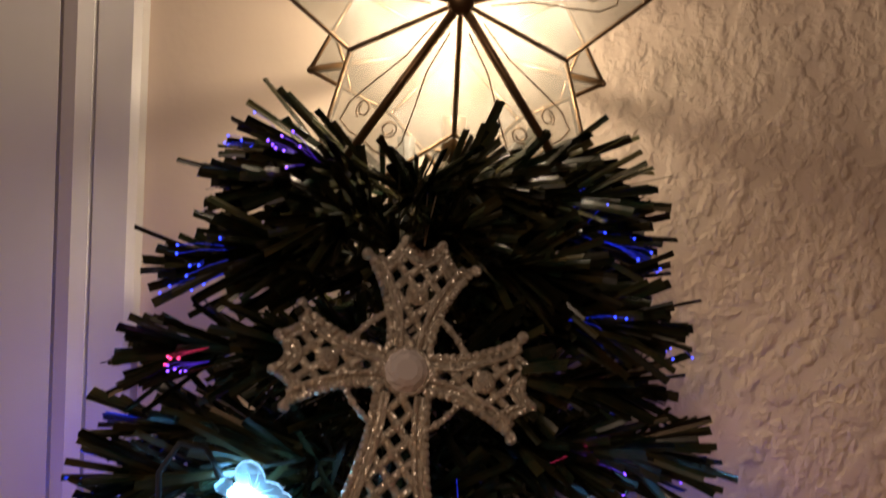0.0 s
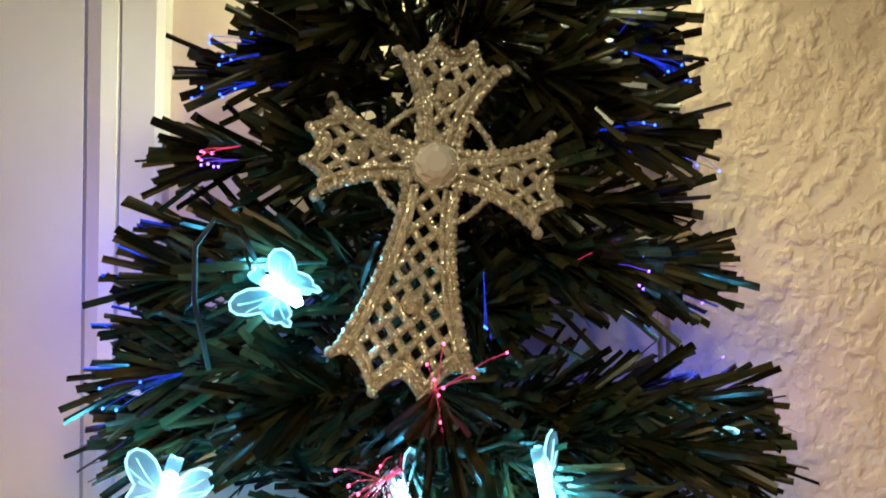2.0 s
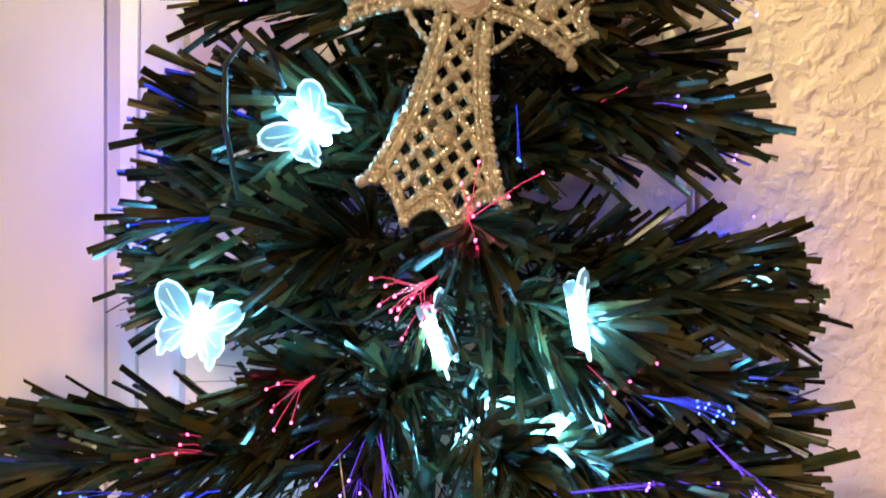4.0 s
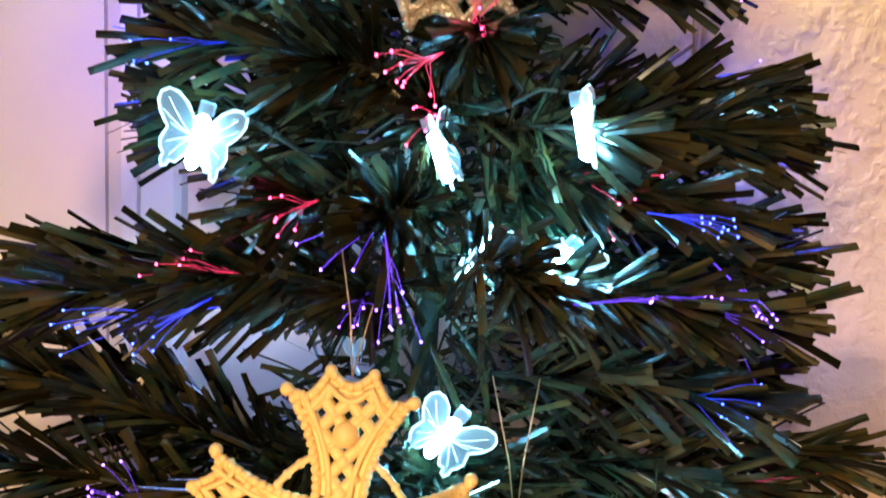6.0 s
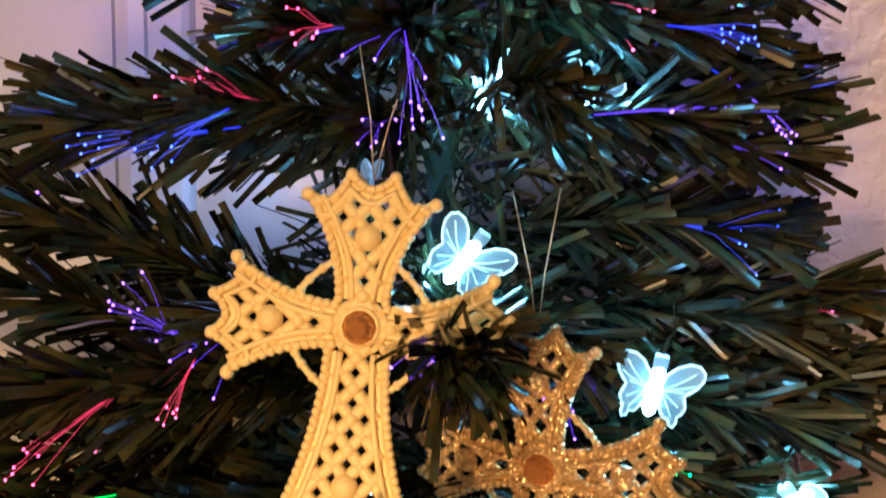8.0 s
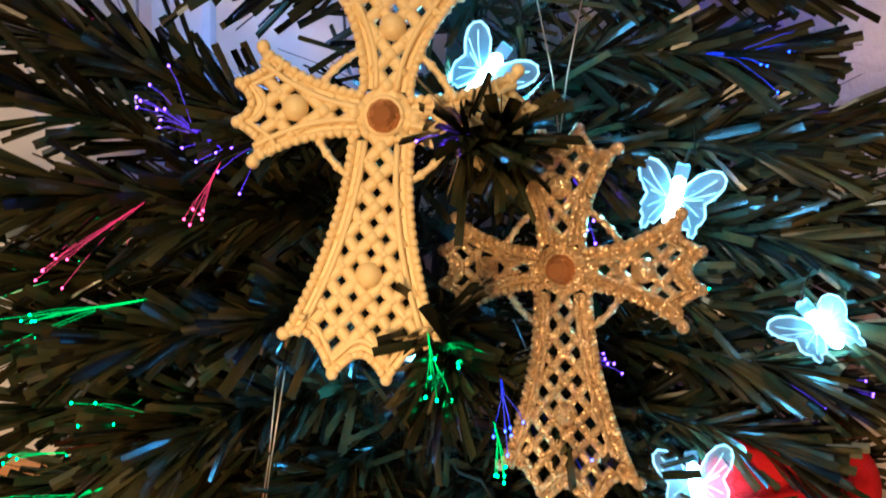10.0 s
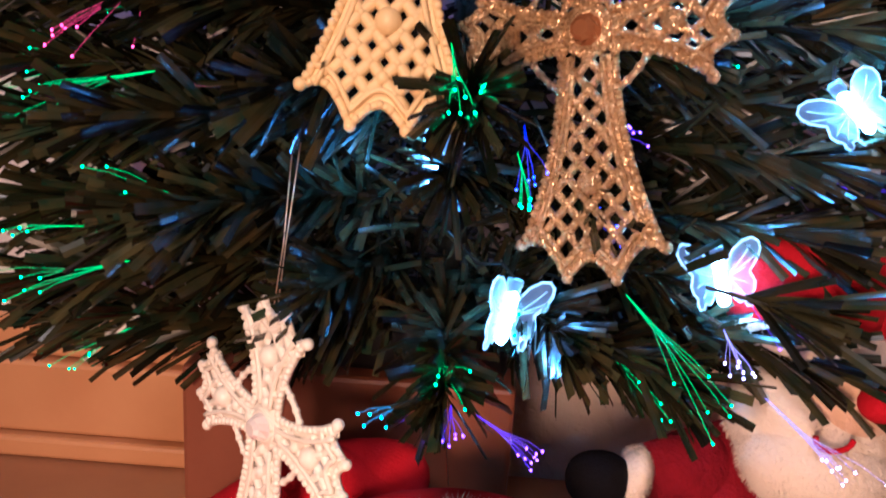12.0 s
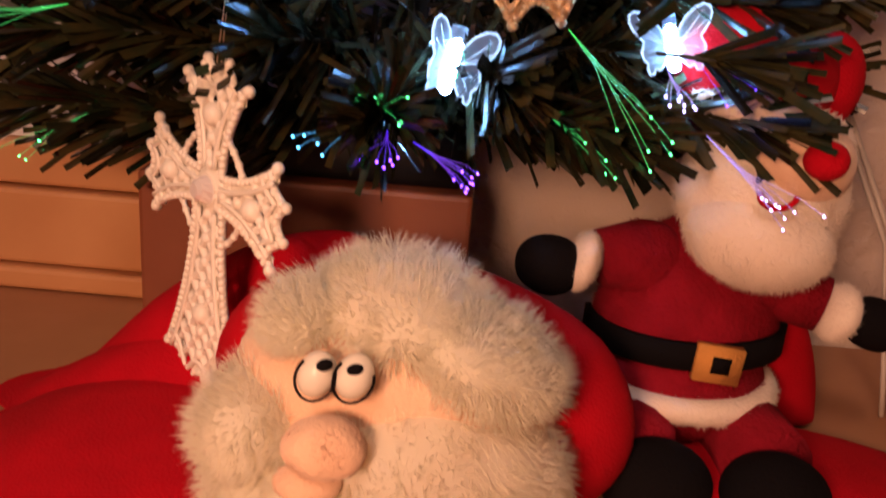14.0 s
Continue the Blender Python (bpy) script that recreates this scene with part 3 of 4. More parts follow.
# ---------------------------------------------------------------- star
def star():
    c = Vector((0.0035, 0.413, 0.8475))
    R, r, bulge = 0.132, 0.0555, 0.022
    th = thing("star_lantern", "lit star lantern of translucent shell panes in dark brass wire", "star lantern", at=Matrix.Translation(c))
    ring = []
    for k in range(10):
        a = math.pi * k / 5
        q = R if k % 2 == 0 else r
        ring.append(Vector((q * math.sin(a), 0.010, q * math.cos(a))))
    for sgn, depth in ((-1, 0.0), (1, 0.062)):
        mid = Vector((0, depth - bulge if sgn < 0 else depth + bulge, 0))
        turned = ring if sgn < 0 else [Vector((q * math.sin(math.pi * (k + 1) / 5), 0, q * math.cos(math.pi * (k + 1) / 5))) for k, q in enumerate([R * 0.60, r * 1.0] * 5)]
        rim = [Vector((p.x, depth + (0.012 if sgn < 0 else -0.030), p.z)) for p in turned]
        for k in range(10):
            a, b = rim[k], rim[(k + 1) % 10]
            V = [mid, a, b]
            nrm = (a - mid).cross(b - mid).normalized() * 0.0006
            V = [v + nrm for v in V] + [v - nrm for v in V]
            F = [(0, 1, 2), (5, 4, 3), (0, 3, 4, 1), (1, 4, 5, 2), (2, 5, 3, 0)]
            pane = part("pane", V, F, SHELL, th, smooth=False)
        V, F = [], []
        for k in range(10):
            add_tube(V, F, [rim[k], rim[(k + 1) % 10]], 0.0011, 6)
            add_tube(V, F, [mid, rim[k]], 0.0022 if k % 2 == 0 else 0.0013, 6)
            add_ball(V, F, rim[k], 0.0017)
        add_ball(V, F, mid, (0.006, 0.003, 0.006), BALL)
        # a bar across each point, and curled wire ornaments on the panes
        for k in range(0, 10, 2):
            t0, l0, r0 = rim[k], rim[(k - 1) % 10], rim[(k + 1) % 10]
            add_tube(V, F, [l0.lerp(t0, 0.5), mid.lerp(t0, 0.78), r0.lerp(t0, 0.5)], 0.0009, 5)
        part("wire_frame", V, F, BRASS, th, "dark brass wire frame")
        if sgn < 0:
            for k in range(10):
                tip, inner = (rim[k], rim[(k + 1) % 10]) if k % 2 == 0 else (rim[(k + 1) % 10], rim[k])
                ax, ay = (tip - mid), (inner - mid)
                out = ax.cross(ay).normalized()
                out = out if out.y < 0 else -out
                V, F = [], []
                bow = [(.06, .10), (.19, .16), (.27, .34), (.334, .46), (.42, .42), (.50, .22), (.565, .02)]
                pts = []
                for i in range(25):
                    q = i / 24 * 6
                    j = min(5, int(q))
                    f = q - j
                    f = f * f * (3 - 2 * f) * 0.4 + f * 0.6
                    u, w = (bow[j][0] * (1 - f) + bow[j + 1][0] * f), (bow[j][1] * (1 - f) + bow[j + 1][1] * f)
                    pts.append(mid + ax * u + ay * w + out * 0.0014)
                add_tube(V, F, pts, 0.0004, 5)
                e1 = ax.normalized()
                e2 = out.cross(e1)
                e2 = e2 if e2.dot(ay) > 0 else -e2
                c0 = mid + ax * 0.41 + ay * 0.21 + out * 0.0014
                add_tube(V, F, [c0 + (e1 * math.cos(g * 0.45) + e2 * math.sin(g * 0.45)) * (0.0046 - 0.00013 * g) for g in range(20)], 0.0004, 5)
                part("scroll", V, F, BRASS, th, "thin curled brass wire")
    for k in range(10):
        a, b = ring[k], ring[(k + 1) % 10]
        a0, b0 = Vector((a.x, 0.0135, a.z)), Vector((b.x, 0.0135, b.z))
        a1, b1 = Vector((a.x, 0.0245, a.z)), Vector((b.x, 0.0245, b.z))
        nrm = (b0 - a0).cross(a1 - a0).normalized() * 0.0006
        V = [a0 + nrm, b0 + nrm, b1 + nrm, a1 + nrm, a0 - nrm, b0 - nrm, b1 - nrm, a1 - nrm]
        F = [(0, 1, 2, 3), (7, 6, 5, 4), (0, 4, 5, 1), (1, 5, 6, 2), (2, 6, 7, 3), (3, 7, 4, 0)]
        part("side_pane", V, F, SHELL, th, smooth=False)
    for k in range(10):
        V, F = [], []
        add_tube(V, F, [(ring[k].x, 0.012, ring[k].z), (ring[k].x, 0.026, ring[k].z)], 0.0011, 6)
        part("side_wire", V, F, BRASS, th)
    V, F = [], []
    add_tube(V, F, [(0.0, 0.03, -0.045), (0.0, 0.032, -0.068)], 0.006, 10)
    part("socket", V, F, BRASS, th)
    return th


star()

# ---------------------------------------------------------------- cross ornaments


# each arm: direction, side, neck half width, corner distance, corner half width, distance of the end points, depth of the end's arch
ARMS = [((0, 1), (1, 0), 0.0082, 0.0461, 0.0221, 0.0545, 0.0050), ((0, -1), (1, 0), 0.0104, 0.0829, 0.0283, 0.0960, 0.0085),
        ((1, 0), (0, 1), 0.0068, 0.0466, 0.0199, 0.0538, 0.0050), ((-1, 0), (0, 1), 0.0068, 0.0466, 0.0199, 0.0538, 0.0050)]
PITCH, SLOPE = 0.0098, 0.88     # of the diagonal lattice, the same all over the cross


def cross(name, label, mat, gem_mat, m, size=1.0, group="cross ornaments", lift=0.03, gap=0.010, stone=1.0, bar=0.0019):
    th = thing(name, label, "cross ornament", group, at=m @ Matrix.Scale(size, 4))
    V, F = [], []
    start = 0.0095
    for (dx, dz), (sx, sz), neck, sc, wc, se, arch in ARMS:
        def W(q):
            return neck + (wc - neck) * min(1.0, max(0.0, (q - start) / (sc - start))) ** 1.9

        def at(q, u, y=0.0):
            return Vector((dx * q + sx * u, y, dz * q + sz * u))

        def E(u):
            """The scalloped end: corner, hollow, point, central arch; u from -1 to 1."""
            a = abs(u)
            if a > 0.36:
                q = (a - 0.36) / 0.64
                return se - (se - sc) * (1 - (1 - q) ** 2) - 0.0038 * math.sin(math.pi * q)
            return se - arch * math.cos(math.pi * u / 0.72)
        n = 16
        along = [start + (sc - start) * i / n for i in range(n + 1)]
        for sign in (-1, 1):
            edge = [at(q, sign * W(q)) for q in along]
            add_tube(V, F, edge, 0.0017, 6)
            add_tube(V, F, [at(q, sign * (W(q) - 0.0044), -0.0016) for q in along], 0.0012, 6)
            k = int(sum((edge[i + 1] - edge[i]).length for i in range(n)) / 0.0033)
            for i in range(k + 1):
                q = start + (sc - start) * i / k
                add_ball(V, F, at(q, sign * (W(q) + 0.0004), -0.0008), 0.0019)
            add_ball(V, F, at(sc, sign * (wc + 0.0012)), 0.0026, BALL)
            # flat web between the outer edge and the inner rope
            b = len(V)
            for q in along:
                V += [at(q, sign * W(q), -0.0004), at(q, sign * (W(q) - 0.0046), -0.0004), at(q, sign * (W(q) - 0.0046), 0.0014), at(q, sign * W(q), 0.0014)]
            F += [(b + 4 * i + j, b + 4 * i + (j + 1) % 4, b + 4 * i + 4 + (j + 1) % 4, b + 4 * i + 4 + j) for i in range(n) for j in range(4)]
        end = [at(E(u), u * wc) for u in [i / 14 - 1 for i in range(29)]]
        add_tube(V, F, end, 0.0017, 6)
        back = Vector((-dx, 0, -dz))
        add_tube(V, F, [p + back * 0.0052 + Vector((0, -0.0014, 0)) for p in end[2:-2]], 0.0012, 6)
        for i in range(0, 29, 2):
            add_ball(V, F, end[i] + Vector((0, -0.0008, 0)), 0.0018)
        for i in (9, 19):
            add_ball(V, F, end[i], 0.0024, BALL)
        b = len(V)
        for p in end[1:-1]:
            V += [p + Vector((0, -0.0003, 0)), p + back * 0.0054 + Vector((0, -0.0003, 0)), p + back * 0.0054 + Vector((0, 0.0013, 0)), p + Vector((0, 0.0013, 0))]
        F += [(b + 4 * i + j, b + 4 * i + (j + 1) % 4, b + 4 * i + 4 + (j + 1) % 4, b + 4 * i + 4 + j) for i in range(len(end) - 3) for j in range(4)]

        def inside(q, u):
            return 0.003 < q and abs(u) < W(q) - 0.0030 and q < E(max(-1, min(1, u / wc))) - 0.0040
        # diagonal lattice with a boss on each crossing and larger ones down the middle
        for k in range(-16, 17):
            for sign in (-1, 1):
                run = []
                for i in range(121):
                    q = se * i / 120
                    u = sign * (k * PITCH + SLOPE * q)
                    if inside(q, u):
                        run.append(at(q, u, 0.0003))
                    elif run:
                        break
                if len(run) > 2:
                    add_tube(V, F, run[::5] + run[-1:], bar, 6)
        for i in range(1, 30):
            for k in range(-8, 9):
                q, u = i * PITCH / (2 * SLOPE), k * PITCH / 2
                if (i + k) % 2 == 0 and inside(q + 0.001, u) and q > 0.011:
                    add_ball(V, F, at(q, u, -0.0007), (0.0028, 0.0026, 0.0028) if k == 0 else (0.0019, 0.0018, 0.0019), BALL if k == 0 else None)
        add_ball(V, F, at(sc * 0.70, 0, -0.0010), (0.0050, 0.0046, 0.0050), BALL)
    # looped beads in the inner corners
    for sx in (-1, 1):
        for sz in (-1, 1):
            pts = []
            for i in range(9):
                a = math.pi / 2 * i / 8
                pts.append(Vector((sx * (0.0105 + 0.0125 * math.cos(a) ** 1.6), 0, sz * (0.0105 + 0.0125 * math.sin(a) ** 1.6))))
            add_tube(V, F, pts, 0.0014, 5)
            for p in pts[1:-1:2]:
                add_ball(V, F, p, 0.0019)
    add_ball(V, F, (0, 0, 0), (0.0108, 0.0028, 0.0108), BALL)
    add_tube(V, F, [(0.0096 * stone * math.cos(0.314 * k), -0.0018, 0.0096 * stone * math.sin(0.314 * k)) for k in range(21)], 0.0011, 5)
    part("body", V, F, mat, th)
    # cut gem in a low cup
    V, F = [], []
    ringn = 10
    for rr, y in ((0.0090, -0.0012), (0.0090, -0.0026), (0.0068, -0.0070), (0.0044, -0.0086)):
        V += [Vector((stone * rr * math.cos(2 * math.pi * (k + 0.5 * (rr < 0.007)) / ringn), y, stone * rr * math.sin(2 * math.pi * (k + 0.5 * (rr < 0.007)) / ringn))) for k in range(ringn)]
    for j in range(3):
        F += [(j * ringn + k, j * ringn + (k + 1) % ringn, (j + 1) * ringn + (k + 1) % ringn, (j + 1) * ringn + k) for k in range(ringn)]
    F += [tuple(range(3 * ringn, 4 * ringn)), tuple(reversed(range(ringn)))]
    part("gem", V, F, gem_mat, th, "round faceted stone", smooth=False)
    V, F = [], []
    top = Vector((0, 0, 0.0535))
    for sgn in (-1, 1):
        add_tube(V, F, [top + Vector((0, 0.001 * sgn, 0)), top + Vector((sgn * gap * 0.3, 0.002, lift * 0.4)), top + Vector((sgn * gap, 0.004, lift))], 0.0003, 5)
    part("hanging_cord", V, F, STRING, th, "thin twisted metallic cord")
    return th


cross("cross_ornament", "silver-gold glitter openwork cross with a clear round gem", SILVER, GEM_CLEAR,
      basis((-0.0123, 0.3528, 0.6868), (0.990, 0.060, -0.113), (0.089, 0.254, 0.963)), 1.0, lift=0.024, gap=0.002)
cross("cross_ornament", "matte pale yellow openwork cross with an amber gem", YELLOW, GEM_AMBER,
      basis((-0.0445, 0.2832, 0.4062), (0.999, -0.025, -0.030), (0.034, 0.209, 0.977)), 1.065, lift=0.055, gap=0.012, stone=0.70, bar=0.0025)
cross("cross_ornament", "gold glitter openwork cross with an amber gem, partly behind a branch", GOLD, GEM_AMBER,
      basis((0.0313, 0.2941, 0.3470), (0.887, -0.432, 0.165), (-0.099, 0.172, 0.980)), 1.052, lift=0.055, gap=0.010, stone=0.70)
cross("cross_ornament", "cream white openwork cross hanging turned sideways below the branches", CREAM, GEM_CLEAR,
      basis((-0.0967, 0.2897, 0.1634), (0.737, -0.675, -0.044), (0.064, 0.004, 0.998)), 1.063, lift=0.07, gap=0.0025, stone=0.70, bar=0.0022)

# ---------------------------------------------------------------- butterfly lights


def wing_outline():
    up = [(0.0016, 0.0005), (0.003, 0.006), (0.0065, 0.0115), (0.0105, 0.0145), (0.0140, 0.0150), (0.0162, 0.0130), (0.0164, 0.0098), (0.0150, 0.0062), (0.0128, 0.0030), (0.0112, 0.0012)]
    low = [(0.0118, -0.0010), (0.0126, -0.0038), (0.0118, -0.0070), (0.0104, -0.0088), (0.0108, -0.0112), (0.0100, -0.0136), (0.0084, -0.0132), (0.0078, -0.0108), (0.0058, -0.0112), (0.0044, -0.0092), (0.0028, -0.0062), (0.0016, -0.003)]
    return [Vector((x, 0, z)) for x, z in up + low]


def butterfly_master():
    th = thing("butterfly_light", "small glowing clear acrylic butterfly light with a white-blue lamp", "string light", "butterfly lights", at=pose(0, 0, 0))
    for sgn in (-1, 1):
        line = [Vector((sgn * p.x, -abs(p.x) * 0.35, p.z)) for p in wing_outline()]
        V = [p + Vector((0, -0.0006, 0)) for p in line] + [p + Vector((0, 0.0006, 0)) for p in line]
        k = len(line)
        F = [tuple(range(k)), tuple(reversed(range(k, 2 * k)))] + [(i, (i + 1) % k, k + (i + 1) % k, k + i) for i in range(k)]
        w = part("wing", V, F, WING, th, "frosted clear acrylic wing, lamp glow put into it", smooth=False)
        V, F = [], []
        add_tube(V, F, line, 0.00055, 5)
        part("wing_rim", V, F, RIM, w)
        V, F = [], []
        for tx, tz in ((0.0135, 0.0125), (0.0145, 0.0075), (0.0105, 0.0030), (0.0105, -0.0045), (0.0085, -0.0095)):
            add_tube(V, F, [Vector((sgn * (0.002 + (tx - 0.002) * s), -(0.002 + (tx - 0.002) * s) * 0.35 - 0.0008, tz * s * (0.7 + 0.3 * s))) for s in (0.1, 0.4, 0.7, 0.95)], 0.0002, 4)
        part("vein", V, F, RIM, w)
    V, F = [], []
    add_tube(V, F, [(0, 0, -0.0115), (0, -0.0004, -0.010), (0, -0.0006, 0.0), (0, -0.0004, 0.0075), (0, 0, 0.0085)], 0.0026, 10)
    for i, v in enumerate(V):
        if i < 10 or i >= 40:
            V[i] = Vector((v.x * 0.6, v.y * 0.6, v.z))
    part("led_body", V, F, LED, th, "bright white-blue lamp body")
    V, F = [], []
    add_box(V, F, (-0.0027, -0.0022, 0.0088), (0.0027, 0.0022, 0.0140))
    part("cap", V, F, WING, th, "clear plastic cap", bevel=0.0006)
    V, F = [], []
    add_tube(V, F, [(0, 0.001, 0.0138), (0.002, 0.012, 0.017), (0.006, 0.03, 0.012), (0.004, 0.05, 0.02)], 0.0007, 5)
    part("wire", V, F, WIRE, th)
    return th


first = butterfly_master()
for i, (x, y, z, roll, turn, nod) in enumerate(BUTTERFLIES):
    m = Matrix.Translation((x, y, z)) @ pose(0, 0, 0, 0, roll, 0) @ pose(0, 0, 0, nod, 0, turn) @ Matrix.Scale(1.05, 4)
    if i == 0:
        first.matrix_world = m
    else:
        copy_thing(first, m)

# ---------------------------------------------------------------- dolls


class Doll:
    """Gathers soft shapes of several cloths into one mesh."""

    def __init__(self):
        self.V, self.F, self.M = [], [], []

    def close(self, k):
        self.M += [k] * (len(self.F) - len(self.M))

    def blob(self, k, c, r, turn=(0, 0, 0), lump=0.0, freq=30, ball=None):
        v0 = len(self.V)
        add_ball(self.V, self.F, (0, 0, 0), r, ball or FINE_BALL)
        m = pose(*c, *turn)
        for i in range(v0, len(self.V)):
            p = m @ self.V[i]
            if lump:
                n = noise.noise(p * freq)
                p = p + (p - Vector(c)).normalized() * (lump * n)
            self.V[i] = p
        self.close(k)

    def band(self, k, ring, mid, half, thick):
        b, n = len(self.V), len(ring)
        for x, y, z in ring:
            p = Vector((x, y, z))
            o = Vector((x - mid.x, y - mid.y, 0)).normalized() * thick
            self.V += [p + Vector((0, 0, half)), p + o * 0.7 + Vector((0, 0, half * 0.9)), p + o * 0.7 - Vector((0, 0, half * 0.9)), p - Vector((0, 0, half))]
        self.F += [(b + 4 * i + j, b + 4 * i + (j + 1) % 4, b + 4 * i + 4 + (j + 1) % 4, b + 4 * i + 4 + j) for i in range(n - 1) for j in range(4)]
        self.close(k)

    def slab(self, k, c, r, turn):
        v0 = len(self.V)
        add_box(self.V, self.F, [-q for q in r], r)
        m = pose(*c, *turn)
        self.V[v0:] = [m @ p for p in self.V[v0:]]
        self.close(k)

    def tube(self, k, pts, r, n=14, taper=1.0):
        add_tube(self.V, self.F, pts, r, n, taper)
        self.close(k)

    def fur(self, k, c, r, turn, count, length, keep=None, comb=Vector((0, 0, -0.4)), seed=1):
        g = random.Random(seed)
        m = pose(*c, *turn)
        rot = m.to_3x3()
        for _ in range(count):
            z = g.uniform(-1, 1)
            a = g.random() * 6.2832
            s = math.sqrt(1 - z * z)
            q = Vector((s * math.cos(a), s * math.sin(a), z))
            if keep and not keep(q):
                continue
            p = m @ Vector((q.x * r[0], q.y * r[1], q.z * r[2]))
            nrm = (rot @ Vector((q.x / r[0], q.y / r[1], q.z / r[2]))).normalized()
            swirl = Vector((noise.noise(p * 70), noise.noise(p * 70 + Vector((7, 1, 3))), noise.noise(p * 70 + Vector((2, 9, 5)))))
            d = (nrm + comb + swirl * 1.5 + Vector((g.gauss(0, .25), g.gauss(0, .25), g.gauss(0, .25)))).normalized()
            ln = length * g.uniform(0.6, 1.25)
            side = d.orthogonal().normalized() * 0.00018
            w = d.cross(side)
            b = len(self.V)
            p = p - nrm * 0.001
            e = p + d * ln * 0.55
            self.V += [p + side, p - side * 0.5 + w * 0.85, p - side * 0.5 - w * 0.85, e + side * 0.8, e - side * 0.4 + w * 0.7, e - side * 0.4 - w * 0.7, p + d * ln + comb * ln * 0.25]
            self.F += [(b, b + 1, b + 4, b + 3), (b + 1, b + 2, b + 5, b + 4), (b + 2, b, b + 3, b + 5), (b + 3, b + 4, b + 6), (b + 4, b + 5, b + 6), (b + 5, b + 3, b + 6)]
        self.close(k)

    def done(self, name, label, mats):
        for v in self.V:
            # what would sink into the table is pressed flat on it
            if v.z < FLOOR + 0.004:
                v.z = FLOOR + 0.004 + 0.03 * max(-0.1, v.z - FLOOR - 0.004)
        ob = new(name, mesh(name, self.V, self.F, mats))
        ob.data.polygons.foreach_set("material_index", self.M)
        return tagged(ob, label, "plush doll")


def big_doll():
    d = Doll()
    skin, fur, red, eye, dark = 0, 1, 2, 3, 4
    # hood: behind the head, a long fold falling to the table, the cloth lying there
    d.blob(red, (0.008, 0.262, 0.086), (0.096, 0.052, 0.060), (0, 8, 0), 0.004, 18)
    d.blob(red, (-0.115, 0.340, 0.050), (0.118, 0.038, 0.047), (0, -40, 0), 0.006, 16)
    d.blob(red, (-0.130, 0.325, 0.040), (0.105, 0.040, 0.036), (0, -24, 0), 0.006, 16)
    d.blob(red, (-0.122, 0.255, 0.030), (0.095, 0.105, 0.034), (0, -6, 0), 0.006, 16)
    d.blob(red, (-0.060, 0.330, 0.070), (0.050, 0.034, 0.060), (0, -12, 0), 0.005, 18)
    d.blob(skin, (-0.002, 0.222, 0.112), (0.064, 0.041, 0.039), lump=0.0015, freq=60)
    # fluffy pile: brim in three locks, beard, side whiskers
    for c, r, turn, count, length, comb, seed in (
            ((0.000, 0.219, 0.1435), (0.033, 0.036, 0.0195), (0, 8, 0), 7500, 0.0085, (0.05, -0.15, 0.15), 3),
            ((0.029, 0.213, 0.1310), (0.033, 0.036, 0.0165), (0, 22, 0), 7500, 0.0085, (0.30, -0.15, 0.0), 13),
            ((-0.036, 0.206, 0.1440), (0.014, 0.022, 0.0105), (0, -28, 0), 3600, 0.0085, (-0.45, -0.15, 0.05), 7),
            ((0.012, 0.209, 0.0830), (0.056, 0.046, 0.0400), (0, 14, 0), 12000, 0.0085, (0.15, -0.10, -0.35), 4),
            ((-0.053, 0.204, 0.0975), (0.022, 0.030, 0.0220), (0, 0, 0), 4800, 0.0085, (-0.30, -0.15, 0.05), 5),
            ((-0.045, 0.200, 0.0720), (0.026, 0.028, 0.0260), (0, 0, 0), 4200, 0.0085, (-0.20, -0.10, -0.35), 15)):
        d.blob(fur, c, r, turn, 0.004, 45)
        d.fur(fur, c, r, turn, count, length, lambda q: q.y < 0.55, Vector(comb), seed)
    # eyes look up
    for x, z, px, pz in ((-0.0262, 0.1335, 0.0032, 0.0058), (-0.0134, 0.1340, 0.0006, 0.0046)):
        d.blob(eye, (x, 0.176, z), (0.0066, 0.0070, 0.0084), (0, 18, 0))
        d.blob(dark, (x + px, 0.1712, z + pz), (0.0030, 0.0020, 0.0021), (0, -20, 0), ball=BALL)
        rim = pose(x, 0.1722, z, 0, 18, 0)
        d.tube(dark, [rim @ Vector((0.0068 * math.sin(a), 0.0004 * abs(math.sin(a)), -0.0087 * math.cos(a))) for a in [i * 0.3 - 2.1 for i in range(15)]], 0.00055, 6)
    nose = ((-0.0215, 0.166, 0.1115), (0.0146, 0.0118, 0.0106), (0, 0, 0))
    d.blob(skin, *nose[:2], lump=0.0015, freq=90)
    d.fur(skin, *nose, 3500, 0.0016, lambda q: q.y < 0.4, Vector((0, 0, -0.2)), 21)
    lip = ((-0.027, 0.169, 0.0955), (0.0120, 0.010, 0.0065), (0, 0, 0))
    d.blob(skin, *lip[:2], lump=0.001, freq=90)
    d.fur(skin, *lip, 1800, 0.0016, lambda q: q.y < 0.4, Vector((0, 0, -0.2)), 22)
    d.blob(red, (0.0, 0.275, 0.055), (0.09, 0.06, 0.026))
    return d.done("plush_doll", "large-headed plush doll with red hood and fluffy white beard", [SKIN, FUR, RED, EYE_WHITE, FELT])


